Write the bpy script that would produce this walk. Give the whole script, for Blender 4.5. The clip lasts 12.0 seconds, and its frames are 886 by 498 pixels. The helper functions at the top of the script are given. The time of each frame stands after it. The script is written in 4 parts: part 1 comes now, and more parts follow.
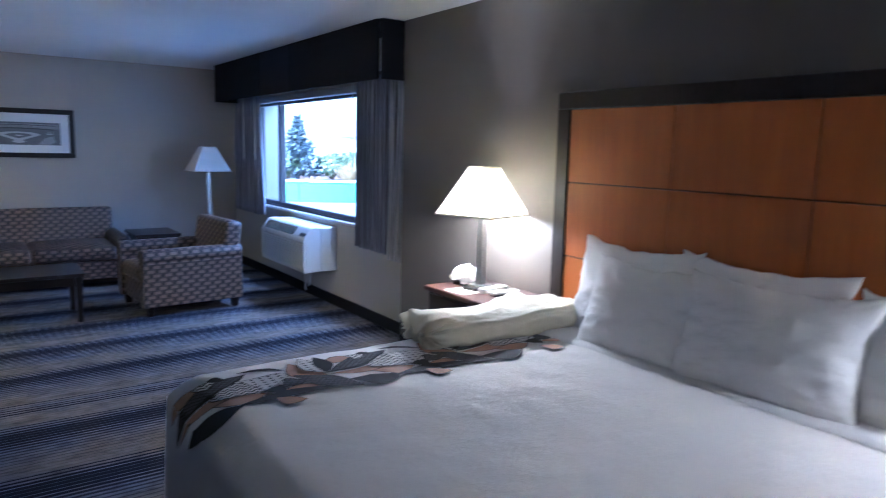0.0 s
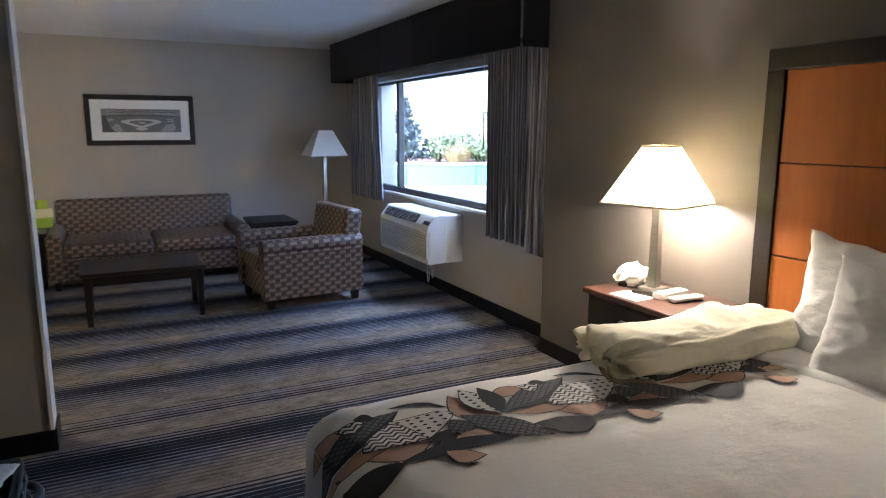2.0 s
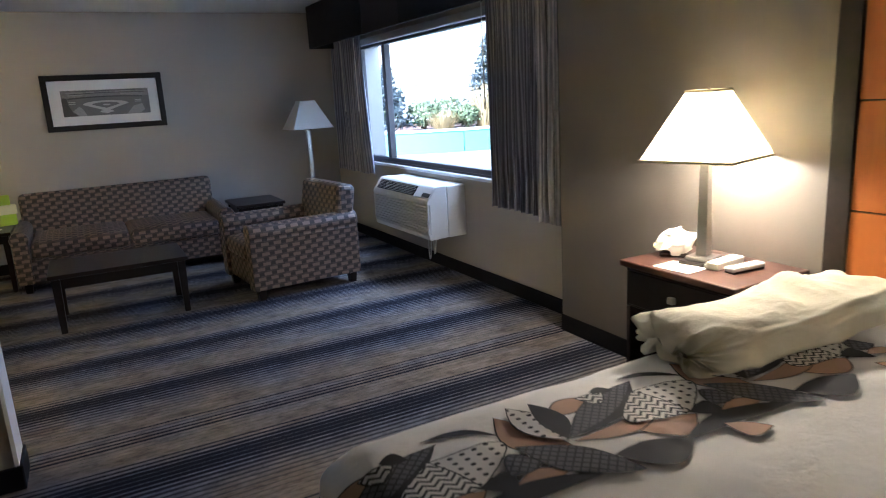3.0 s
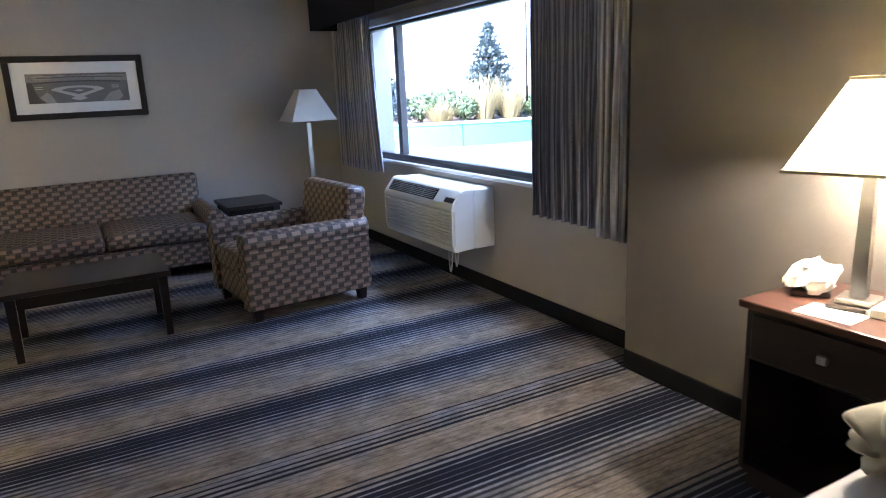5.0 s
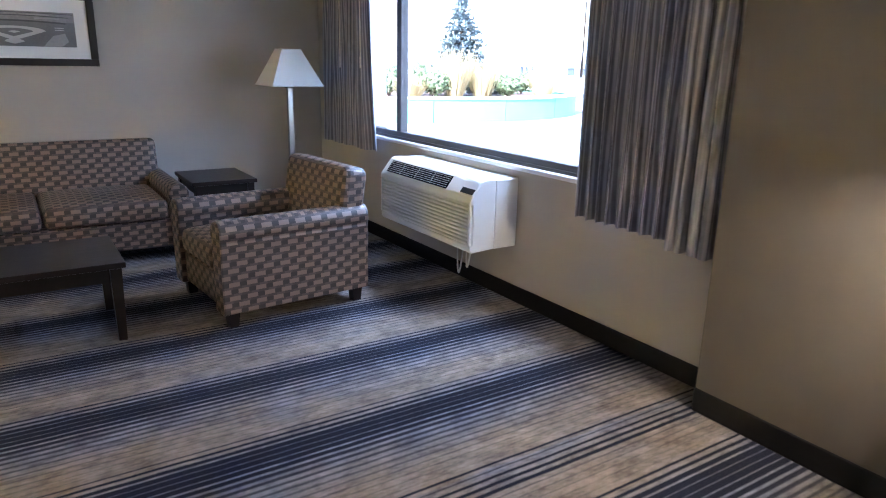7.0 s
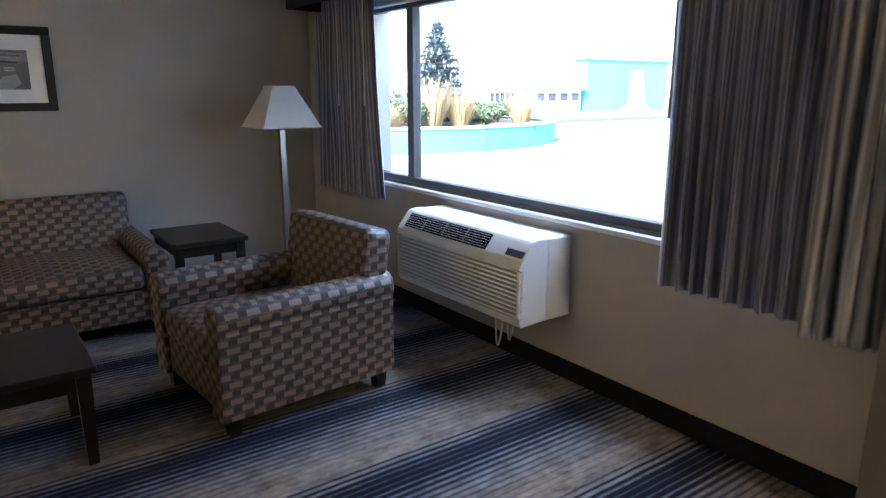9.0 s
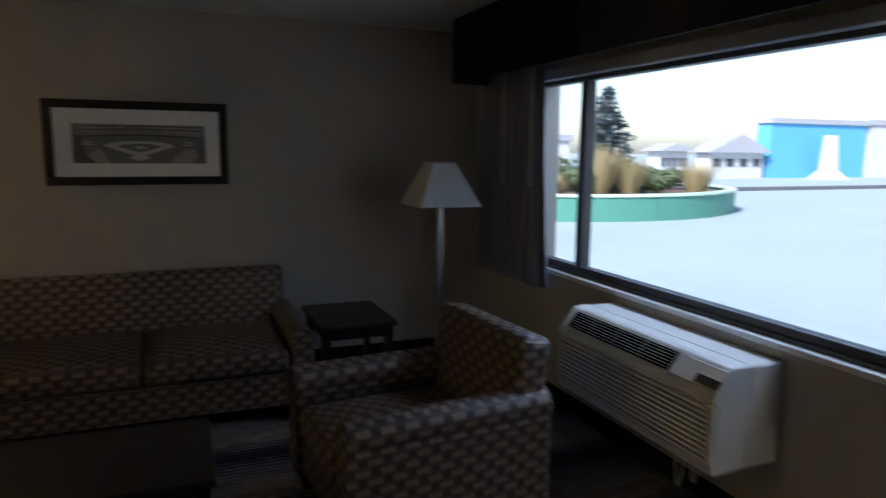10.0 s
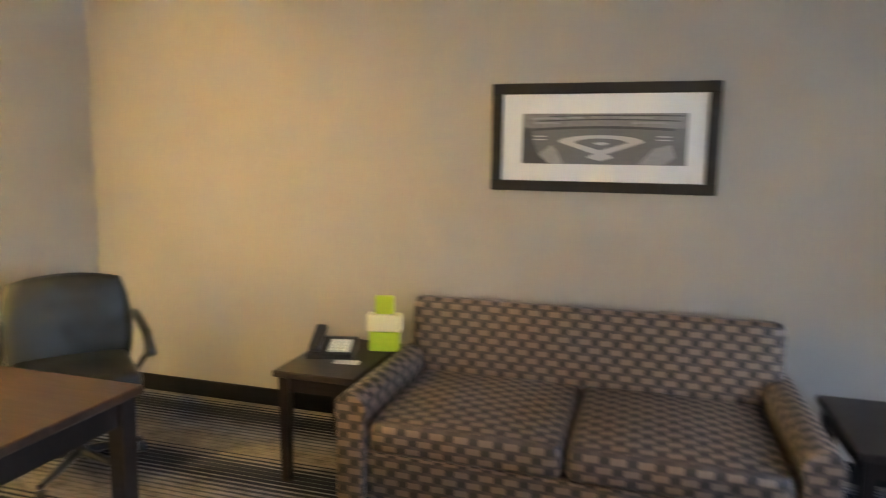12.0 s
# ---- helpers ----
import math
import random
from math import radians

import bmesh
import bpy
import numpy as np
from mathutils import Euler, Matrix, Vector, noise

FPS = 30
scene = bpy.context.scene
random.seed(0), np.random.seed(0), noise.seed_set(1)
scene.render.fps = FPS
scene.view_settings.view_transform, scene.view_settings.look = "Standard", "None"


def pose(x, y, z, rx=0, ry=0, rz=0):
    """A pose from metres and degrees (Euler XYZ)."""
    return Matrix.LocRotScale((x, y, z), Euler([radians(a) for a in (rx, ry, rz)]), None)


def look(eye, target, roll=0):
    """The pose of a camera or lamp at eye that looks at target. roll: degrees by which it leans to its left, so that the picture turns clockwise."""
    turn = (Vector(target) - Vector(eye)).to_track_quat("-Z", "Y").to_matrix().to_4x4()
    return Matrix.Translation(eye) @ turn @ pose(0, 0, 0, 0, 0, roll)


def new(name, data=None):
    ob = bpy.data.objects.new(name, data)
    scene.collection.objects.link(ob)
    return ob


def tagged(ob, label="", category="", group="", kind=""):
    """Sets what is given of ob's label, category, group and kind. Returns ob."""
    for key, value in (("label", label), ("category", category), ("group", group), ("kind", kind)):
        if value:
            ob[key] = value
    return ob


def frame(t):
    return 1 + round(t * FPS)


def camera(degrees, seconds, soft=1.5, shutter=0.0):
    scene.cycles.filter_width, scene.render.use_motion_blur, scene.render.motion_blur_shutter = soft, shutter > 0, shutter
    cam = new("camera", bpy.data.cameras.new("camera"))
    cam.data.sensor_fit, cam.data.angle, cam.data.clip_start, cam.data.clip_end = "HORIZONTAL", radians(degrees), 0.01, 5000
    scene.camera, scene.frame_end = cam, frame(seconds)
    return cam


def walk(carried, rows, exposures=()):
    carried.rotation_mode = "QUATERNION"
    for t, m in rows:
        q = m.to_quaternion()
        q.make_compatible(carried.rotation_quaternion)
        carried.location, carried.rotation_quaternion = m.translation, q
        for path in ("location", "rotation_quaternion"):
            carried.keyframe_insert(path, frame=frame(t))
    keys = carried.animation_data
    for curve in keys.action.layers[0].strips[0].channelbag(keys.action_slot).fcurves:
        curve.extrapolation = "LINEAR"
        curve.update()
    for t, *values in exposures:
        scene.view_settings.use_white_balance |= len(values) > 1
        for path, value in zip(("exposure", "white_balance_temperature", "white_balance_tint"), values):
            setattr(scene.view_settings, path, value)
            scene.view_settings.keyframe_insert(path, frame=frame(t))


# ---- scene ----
cam = camera(66.9, 12.0, soft=1.0, shutter=0.5)
PATH = [
    (0, (0.878, 0.737, 1.526), (2.019, 2.353, 1.232), 1.4),
    (0.5, (0.937, 0.86, 1.501), (1.864, 2.6, 1.165), -0.7),
    (1, (0.966, 0.99, 1.508), (1.718, 2.813, 1.172), 0.2),
    (1.5, (1.006, 1.141, 1.507), (1.671, 2.997, 1.171), -0.4),
    (2, (0.942, 1.384, 1.507), (1.826, 3.143, 1.154), 0.1),
    (2.5, (0.931, 1.578, 1.501), (1.836, 3.304, 1.05), 0.4),
    (3, (1.054, 1.855, 1.469), (1.956, 3.583, 1.022), -3.3),
    (3.5, (1.113, 2.026, 1.461), (1.975, 3.777, 1.023), -3.6),
    (5.5, (1.197, 2.835, 1.449), (2.144, 4.525, 0.956), -2.1),
    (6, (1.215, 3.009, 1.439), (2.163, 4.689, 0.911), -0.6),
    (6.5, (1.176, 3.231, 1.417), (2.215, 4.851, 0.873), 1.1),
    (8.5, (1.317, 4.066, 1.425), (2.391, 5.681, 0.937), 1.0),
    (9, (1.295, 4.247, 1.467), (2.431, 5.827, 1.003), 0.0),
    (9.5, (1.372, 4.414, 1.558), (2.447, 6.054, 1.165), 0.9),
    (10, (1.522, 4.663, 1.572), (2.262, 6.497, 1.279), 0.6),
    (10.5, (1.562, 4.984, 1.529), (2.028, 6.91, 1.256), 1.8),
    (11, (1.501, 5.352, 1.538), (1.8, 7.31, 1.259), 1.7),
    (11.5, (1.431, 5.728, 1.501), (1.451, 7.704, 1.191), 1.2),
    (12, (1.561, 6.051, 1.479), (0.993, 7.95, 1.213), 0.9),
]
walk(cam, [(t, look(eye, target, roll)) for t, eye, target, roll in PATH],
     [(0.0, 2.95, 4160, 23), (0.8, 2.95, 4650, 23), (1.5, 2.95, 5210, 21), (2.5, 2.85, 5310, 20), (3.5, 2.7, 5260, 20), (5.5, 3.3, 5360, 20), (6.5, 3.6, 5460, 22), (8.5, 3.25, 5460, 22),
      (9.0, 2.8, 5610, 20), (9.5, 2.2, 5460, 16), (10.0, 0.88, 5960, 17), (10.5, 1.0, 6060, 19), (11.0, 2.45, 5860, 28), (11.5, 3.66, 6160, 24), (12.0, 3.8, 6360, 18)])

# ---------------------------------------------------------------- light
world = bpy.data.worlds.new("sky")
scene.world = world
world.use_nodes = True
wt = world.node_tree
sky = wt.nodes.new("ShaderNodeTexSky")
sky.sky_type = "NISHITA"
sky.sun_disc = False
sky.sun_elevation = radians(40)
sky.sun_rotation = radians(240)
sky.dust_density = 1.5
wt.links.new(sky.outputs[0], wt.nodes["Background"].inputs[0])
wt.nodes["Background"].inputs[1].default_value = 0.15

sun = new("sun", bpy.data.lights.new("sun", "SUN"))
sun.data.energy = 4.2
sun.data.angle = radians(3)
sun.data.color = (1.0, 0.96, 0.9)
sun.matrix_world = look((0, 0, 0), (0.62, 0.36, -0.6))

win_light = new("window_daylight", bpy.data.lights.new("window_daylight", "AREA"))
win_light.data.shape = "RECTANGLE"
win_light.data.size, win_light.data.size_y = 3.2, 0.8
win_light.data.energy = 22
win_light.data.color = (0.66, 0.82, 1.0)
win_light.matrix_world = look((4.5, 7.0, 2.78), (2.0, 7.0, 0.5))


def bulb(name, place, watts, color, size=0.05):
    ob = new(name, bpy.data.lights.new(name, "POINT"))
    ob.data.energy, ob.data.color, ob.data.shadow_soft_size = watts, color, size
    ob.location = place
    return ob


bulb("bedside_bulb", (3.31, 3.79, 1.188), 14, (1.0, 0.83, 0.55))
bulb("far_bedside_bulb", (3.31, 0.85, 1.188), 7, (1.0, 0.82, 0.56))
bulb("desk_bulb", (-1.42, 7.05, 1.38), 64, (1.0, 0.72, 0.26))

# ---------------------------------------------------------------- materials


class Nodes:
    """A small writer of node trees."""

    def __init__(self, name):
        self.mat = bpy.data.materials.new(name)
        self.mat.use_nodes = True
        self.t = self.mat.node_tree
        self.b = self.t.nodes["Principled BSDF"]

    def add(self, kind, **values):
        n = self.t.nodes.new(kind)
        for k, v in values.items():
            if k in n.inputs:
                n.inputs[k].default_value = v
        return n

    def link(self, a, b):
        self.t.links.new(a, b)

    def math(self, op, a, b=None, c=None, clamp=False):
        n = self.t.nodes.new("ShaderNodeMath")
        n.operation = op
        n.use_clamp = clamp
        for i, v in enumerate((a, b, c)):
            if v is None:
                continue
            if isinstance(v, (int, float)):
                n.inputs[i].default_value = v
            else:
                self.link(v, n.inputs[i])
        return n.outputs[0]

    def mix(self, fac, a, b):
        n = self.t.nodes.new("ShaderNodeMix")
        n.data_type = "RGBA"
        for sock, v in ((n.inputs[0], fac), (n.inputs[6], a), (n.inputs[7], b)):
            if isinstance(v, (int, float)):
                sock.default_value = v
            elif isinstance(v, tuple):
                sock.default_value = (*v, 1)
            else:
                self.link(v, sock)
        return n.outputs[2]

    def coords(self, which="Object"):
        return self.add("ShaderNodeTexCoord").outputs[which]

    def split(self, vec):
        n = self.add("ShaderNodeSeparateXYZ")
        self.link(vec, n.inputs[0])
        return n.outputs

    def noise(self, vec, scale, detail=4.0, rough=0.6):
        n = self.add("ShaderNodeTexNoise", Scale=scale, Detail=detail, Roughness=rough)
        self.link(vec, n.inputs["Vector"])
        return n.outputs["Fac"]

    def stretch(self, vec, x, y, z):
        n = self.add("ShaderNodeMapping")
        n.inputs["Scale"].default_value = (x, y, z)
        self.link(vec, n.inputs["Vector"])
        return n.outputs[0]

    def ramp(self, fac, *stops):
        n = self.add("ShaderNodeValToRGB")
        el = n.color_ramp.elements
        while len(el) < len(stops):
            el.new(0.5)
        for e, (p, v) in zip(el, stops):
            e.position = p
            e.color = (v, v, v, 1) if isinstance(v, (int, float)) else (*v, 1)
        self.link(fac, n.inputs[0])
        return n.outputs[0]

    def bump(self, height, strength, distance):
        n = self.add("ShaderNodeBump", Strength=strength, Distance=distance)
        self.link(height, n.inputs["Height"])
        self.link(n.outputs[0], self.b.inputs["Normal"])

    def color(self, v):
        if isinstance(v, tuple):
            self.b.inputs["Base Color"].default_value = (*v, 1)
        else:
            self.link(v, self.b.inputs["Base Color"])

    def rough(self, v):
        if isinstance(v, (int, float)):
            self.b.inputs["Roughness"].default_value = v
        else:
            self.link(v, self.b.inputs["Roughness"])


def scaled(c, k):
    return tuple(min(1.0, a * k) for a in c)


def plain(name, color, rough=0.5, metal=0.0, grain=60.0, amount=0.12, bump=0.0, coarse=5.0, spec=0.5):
    n = Nodes(name)
    v = n.coords()
    fine = n.noise(v, grain, 5)
    wide = n.noise(v, coarse, 3)
    f = n.math("ADD", n.math("MULTIPLY", fine, 0.5), n.math("MULTIPLY", wide, 0.5))
    n.color(n.mix(f, scaled(color, 1 - amount), scaled(color, 1 + amount)))
    n.rough(n.math("ADD", n.math("MULTIPLY", wide, 0.14), rough - 0.07, clamp=True))
    n.b.inputs["Metallic"].default_value = metal
    n.b.inputs["Specular IOR Level"].default_value = spec
    if bump:
        n.bump(fine, bump, 0.004)
    return n.mat


def wood(name, dark, light, rough, axis=0, scale=9.0):
    n = Nodes(name)
    s = [scale * 2.4] * 3
    s[axis] = scale * 0.22
    v = n.stretch(n.coords(), *s)
    g = n.noise(v, 1.0, 6, 0.65)
    fine = n.noise(v, 7.0, 3)
    f = n.math("ADD", n.math("MULTIPLY", g, 0.75), n.math("MULTIPLY", fine, 0.25))
    n.color(n.mix(n.ramp(f, (0.3, 0.0), (0.7, 1.0)), dark, light))
    n.rough(n.math("ADD", n.math("MULTIPLY", fine, 0.15), rough))
    n.b.inputs["Specular IOR Level"].default_value = 0.32
    n.bump(fine, 0.06, 0.002)
    return n.mat


def wallpaint(name, color):
    """Painted drywall with a fine orange-peel relief and faint soiling."""
    n = Nodes(name)
    v = n.coords()
    peel = n.noise(v, 110, 3)
    blot = n.noise(v, 1.7, 4)
    n.color(n.mix(blot, scaled(color, 0.93), scaled(color, 1.06)))
    n.rough(n.math("ADD", n.math("MULTIPLY", peel, 0.12), 0.52))
    n.bump(peel, 0.16, 0.003)
    return n.mat


def carpet_material():
    """Carpet with graded bands of dark lines that run across the room; one weak band breaks the run."""
    n = Nodes("striped_carpet")
    v = n.coords()
    x, y, z = n.split(v)
    wob = n.math("MULTIPLY", n.math("SUBTRACT", n.noise(n.stretch(v, 3, 0.2, 1), 1.0, 2), 0.5), 0.010)
    y = n.math("ADD", y, wob)
    far = n.math("GREATER_THAN", y, 5.135)
    near = n.math("LESS_THAN", y, 4.84)
    weak = n.math("SUBTRACT", n.math("SUBTRACT", 1.0, far), near)
    s_far = n.math("FRACT", n.math("ADD", n.math("DIVIDE", n.math("SUBTRACT", 5.79, y), 0.608), 40.0))
    s_near = n.math("FRACT", n.math("ADD", n.math("DIVIDE", n.math("SUBTRACT", 4.84, y), 0.655), 40.0))
    s = n.math("ADD", n.math("MULTIPLY", s_far, far), n.math("MULTIPLY", s_near, n.math("SUBTRACT", 1.0, far)))
    q = n.math("DIVIDE", n.math("SUBTRACT", 5.135, y), 0.295, clamp=True)
    p = n.math("FRACT", n.math("DIVIDE", y, 0.0345))
    tri = n.math("MULTIPLY", n.math("ABSOLUTE", n.math("SUBTRACT", p, 0.5)), 2.0)
    duty = n.ramp(s, (0.0, 0.18), (0.02, 0.36), (0.12, 0.58), (0.21, 1.0), (0.31, 1.0), (0.40, 0.76), (0.58, 0.48), (0.8, 0.28), (0.97, 0.16))
    duty_weak = n.ramp(q, (0.0, 0.2), (0.1, 0.4), (0.3, 0.55), (0.42, 0.62), (0.5, 0.24), (1.0, 0.14))
    duty = n.math("ADD", n.math("MULTIPLY", duty, n.math("SUBTRACT", 1.0, weak)), n.math("MULTIPLY", duty_weak, weak))
    depth = n.ramp(s, (0.0, 0.5), (0.03, 1.0), (0.42, 1.0), (0.6, 0.74), (0.8, 0.5), (0.97, 0.42))
    depth = n.math("MAXIMUM", depth, n.math("MULTIPLY", weak, n.ramp(q, (0.0, 0.6), (0.1, 1.0), (0.42, 1.0), (0.55, 0.4))))
    soft = n.math("DIVIDE", n.math("SUBTRACT", n.math("ADD", duty, 0.06), tri), 0.24, clamp=True)
    line = n.math("MULTIPLY", soft, depth)
    pile = n.noise(v, 420, 2)
    cloud = n.noise(n.stretch(v, 3.0, 6.0, 1.0), 2.2, 5, 0.7)
    fleck = n.noise(n.stretch(v, 22, 80, 1), 1.0, 3)
    patch = n.noise(n.stretch(v, 1.1, 2.4, 1.0), 1.4, 3)
    mot = n.math("ADD", n.math("MULTIPLY", cloud, 0.65), n.math("MULTIPLY", fleck, 0.35))
    # the ground is slate after a dark band and turns to taupe before the next
    warm = n.math("ADD", n.math("MULTIPLY", patch, 0.8), n.ramp(s, (0.0, 0.35), (0.2, 0.0), (0.5, 0.05), (0.9, 0.4)))
    warm = n.ramp(warm, (0.35, 0.0), (0.75, 1.0))
    pale = n.mix(warm, (0.245, 0.265, 0.325), (0.32, 0.275, 0.23))
    deep = n.mix(warm, (0.070, 0.080, 0.112), (0.105, 0.086, 0.070))
    light = n.mix(n.ramp(mot, (0.36, 0.0), (0.66, 1.0)), deep, pale)
    n.color(n.mix(line, light, n.mix(pile, (0.004, 0.005, 0.012), (0.013, 0.016, 0.031))))
    n.rough(0.95)
    n.b.inputs["Specular IOR Level"].default_value = 0.15
    n.bump(n.math("ADD", pile, n.math("MULTIPLY", line, -0.35)), 0.5, 0.006)
    return n.mat


def check_fabric():
    """Upholstery woven with beige and brown blocks side by side, each row set off by half a step."""
    n = Nodes("block_weave_fabric")
    uv = n.coords("UV")
    u, v, _ = n.split(uv)
    rows = n.math("ADD", n.math("DIVIDE", v, 0.038), 400.0)
    fv = n.math("FRACT", rows)
    shift = n.math("MULTIPLY", n.math("MODULO", n.math("FLOOR", rows), 2.0), 0.5)
    fu = n.math("FRACT", n.math("ADD", n.math("ADD", n.math("DIVIDE", u, 0.098), shift), 40.0))
    block = n.math("GREATER_THAN", fv, 0.36)
    dark = n.math("MULTIPLY", block, n.math("LESS_THAN", n.math("ABSOLUTE", n.math("SUBTRACT", fu, 0.5)), 0.20))
    step = n.math("GREATER_THAN", n.math("FRACT", n.math("ADD", fu, 0.12)), 0.55)
    weave = n.noise(n.stretch(uv, 220, 900, 1), 1.0, 2)
    wide = n.noise(uv, 6, 3)
    beige = n.mix(weave, (0.175, 0.116, 0.082), (0.29, 0.203, 0.149))
    brown = n.mix(weave, (0.016, 0.010, 0.008), (0.036, 0.023, 0.018))
    ground = n.mix(step, n.mix(weave, (0.034, 0.022, 0.017), (0.060, 0.040, 0.031)), n.mix(weave, (0.066, 0.045, 0.034), (0.11, 0.077, 0.059)))
    c = n.mix(block, ground, n.mix(dark, beige, brown))
    c = n.mix(n.math("MULTIPLY", wide, 0.2), c, (0.10, 0.085, 0.07))
    n.color(c)
    n.rough(n.math("ADD", n.math("MULTIPLY", dark, 0.15), 0.37))
    n.b.inputs["Specular IOR Level"].default_value = 0.7
    n.bump(n.math("ADD", weave, n.math("MULTIPLY", dark, -0.5)), 0.25, 0.002)
    return n.mat


def curtain_material(name, a, b, lines):
    n = Nodes(name)
    uv = n.coords("UV")
    u, v, _ = n.split(uv)
    w = n.math("FRACT", n.math("MULTIPLY", u, lines))
    stripe = n.ramp(w, (0.0, 0.0), (0.32, 0.1), (0.5, 1.0), (0.72, 0.9), (0.9, 0.0))
    wide = n.noise(n.stretch(uv, 14, 0.6, 1), 1.0, 3)
    weave = n.noise(n.stretch(uv, 500, 250, 1), 1.0, 2)
    n.color(n.mix(n.math("ADD", n.math("MULTIPLY", stripe, 0.72), n.math("MULTIPLY", wide, 0.28)), a, b))
    n.rough(0.55)
    n.b.inputs["Sheen Weight"].default_value = 0.3
    n.bump(weave, 0.3, 0.002)
    return n.mat


def linen(name, color, folds=0.5):
    n = Nodes(name)
    v = n.coords()
    weave = n.noise(v, 500, 2)
    crease = n.noise(n.stretch(v, 5, 9, 5), 1.6, 5, 0.6)
    wide = n.noise(v, 2.5, 3)
    n.color(n.mix(wide, scaled(color, 0.94), scaled(color, 1.03)))
    n.rough(0.85)
    n.b.inputs["Sheen Weight"].default_value = 0.15
    n.bump(n.math("ADD", n.math("MULTIPLY", weave, 0.06), crease), folds, 0.02)
    return n.mat


def shade_material(name, color, glow):
    """A lamp shade of thin cloth that lets light through."""
    n = Nodes(name)
    v = n.coords()
    weave = n.noise(n.stretch(v, 300, 300, 40), 1.0, 2)
    n.color(n.mix(weave, scaled(color, 0.94), color))
    n.rough(0.8)
    tr = n.add("ShaderNodeBsdfTranslucent")
    tr.inputs[0].default_value = (*color, 1)
    m = n.add("ShaderNodeMixShader", Fac=0.42)
    n.link(n.b.outputs[0], m.inputs[1])
    n.link(tr.outputs[0], m.inputs[2])
    if glow:
        n.b.inputs["Emission Color"].default_value = (1.0, 0.86, 0.52, 1)
        n.b.inputs["Emission Strength"].default_value = glow
    n.link(m.outputs[0], n.t.nodes["Material Output"].inputs[0])
    return n.mat


def glass_material():
    n = Nodes("window_glass")
    n.color((0.96, 0.98, 0.97))
    n.rough(0.0)
    n.b.inputs["Transmission Weight"].default_value = 1.0
    n.b.inputs["IOR"].default_value = 1.05
    return n.mat


def print_dots(name, base, ink, kind):
    """Printed cloth: dots, zigzags or a net."""
    n = Nodes(name)
    v = n.coords()
    x, y, z = n.split(v)
    if kind == "dots":
        fx = n.math("SUBTRACT", n.math("FRACT", n.math("DIVIDE", x, 0.032)), 0.5)
        fy = n.math("SUBTRACT", n.math("FRACT", n.math("DIVIDE", y, 0.026)), 0.5)
        d = n.math("ADD", n.math("MULTIPLY", fx, fx), n.math("MULTIPLY", fy, fy))
        f = n.math("LESS_THAN", d, 0.05)
    elif kind == "zigzag":
        z1 = n.math("ABSOLUTE", n.math("SUBTRACT", n.math("FRACT", n.math("DIVIDE", x, 0.04)), 0.5))
        f = n.math("LESS_THAN", n.math("FRACT", n.math("ADD", n.math("DIVIDE", y, 0.022), n.math("MULTIPLY", z1, 1.6))), 0.42)
    else:
        a = n.math("LESS_THAN", n.math("FRACT", n.math("DIVIDE", n.math("ADD", x, y), 0.026)), 0.24)
        b = n.math("LESS_THAN", n.math("FRACT", n.math("DIVIDE", n.math("SUBTRACT", x, y), 0.026)), 0.24)
        f = n.math("MAXIMUM", a, b)
    n.color(n.mix(f, base, ink))
    n.rough(0.85)
    return n.mat


M = {}
M["carpet"] = carpet_material()
M["wall"] = wallpaint("greige_wall_paint", (0.41, 0.375, 0.325))
M["wall_dark"] = wallpaint("taupe_wall_paint", (0.115, 0.100, 0.085))
M["ceiling"] = wallpaint("white_ceiling_paint", (0.74, 0.74, 0.73))
# near-white in place of greige: window light painted into the partition's end
M["end_lit"] = plain("window_lit_wall_end", (0.82, 0.82, 0.80), 0.45)
M["base"] = plain("black_vinyl_base", (0.006, 0.006, 0.008), 0.5, grain=30, bump=0.05, spec=0.2)
M["espresso"] = wood("espresso_wood", (0.006, 0.004, 0.0035), (0.017, 0.010, 0.008), 0.34)
M["espresso_top"] = wood("espresso_table_top", (0.012, 0.008, 0.007), (0.028, 0.019, 0.016), 0.28)
M["cherry_top"] = wood("cherry_table_top", (0.048, 0.022, 0.016), (0.092, 0.043, 0.032), 0.28, axis=1)
M["cherry"] = wood("cherry_headboard_veneer", (0.30, 0.084, 0.010), (0.40, 0.125, 0.016), 0.34, axis=2, scale=4)
M["desk_top"] = wood("brown_desk_top", (0.034, 0.018, 0.012), (0.070, 0.038, 0.025), 0.34)
M["fabric"] = check_fabric()
M["curtain"] = curtain_material("striped_drape_cloth", (0.075, 0.079, 0.118), (0.36, 0.365, 0.44), 62)
M["lining"] = curtain_material("pale_drape_lining", (0.13, 0.13, 0.15), (0.48, 0.465, 0.47), 56)
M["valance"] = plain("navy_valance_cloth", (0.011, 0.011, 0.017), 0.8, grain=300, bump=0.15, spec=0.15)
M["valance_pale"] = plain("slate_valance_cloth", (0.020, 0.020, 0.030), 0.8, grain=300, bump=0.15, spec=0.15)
M["bronze"] = plain("bronze_window_frame", (0.085, 0.078, 0.078), 0.45, 0.2)
M["sill"] = plain("white_window_sill", (0.72, 0.72, 0.72), 0.4)
M["glass"] = glass_material()
M["ac"] = plain("ivory_plastic", (0.74, 0.735, 0.71), 0.36, amount=0.05)
M["ac_grey"] = plain("grey_plastic", (0.42, 0.43, 0.43), 0.4)
M["black"] = plain("black_plastic", (0.012, 0.012, 0.014), 0.35)
M["vent"] = plain("dark_vent_recess", (0.006, 0.007, 0.010), 0.92, spec=0.05)
M["cable"] = plain("white_cable", (0.62, 0.62, 0.60), 0.5)
M["sheet"] = linen("white_bed_linen", (0.87, 0.85, 0.82), 0.38)
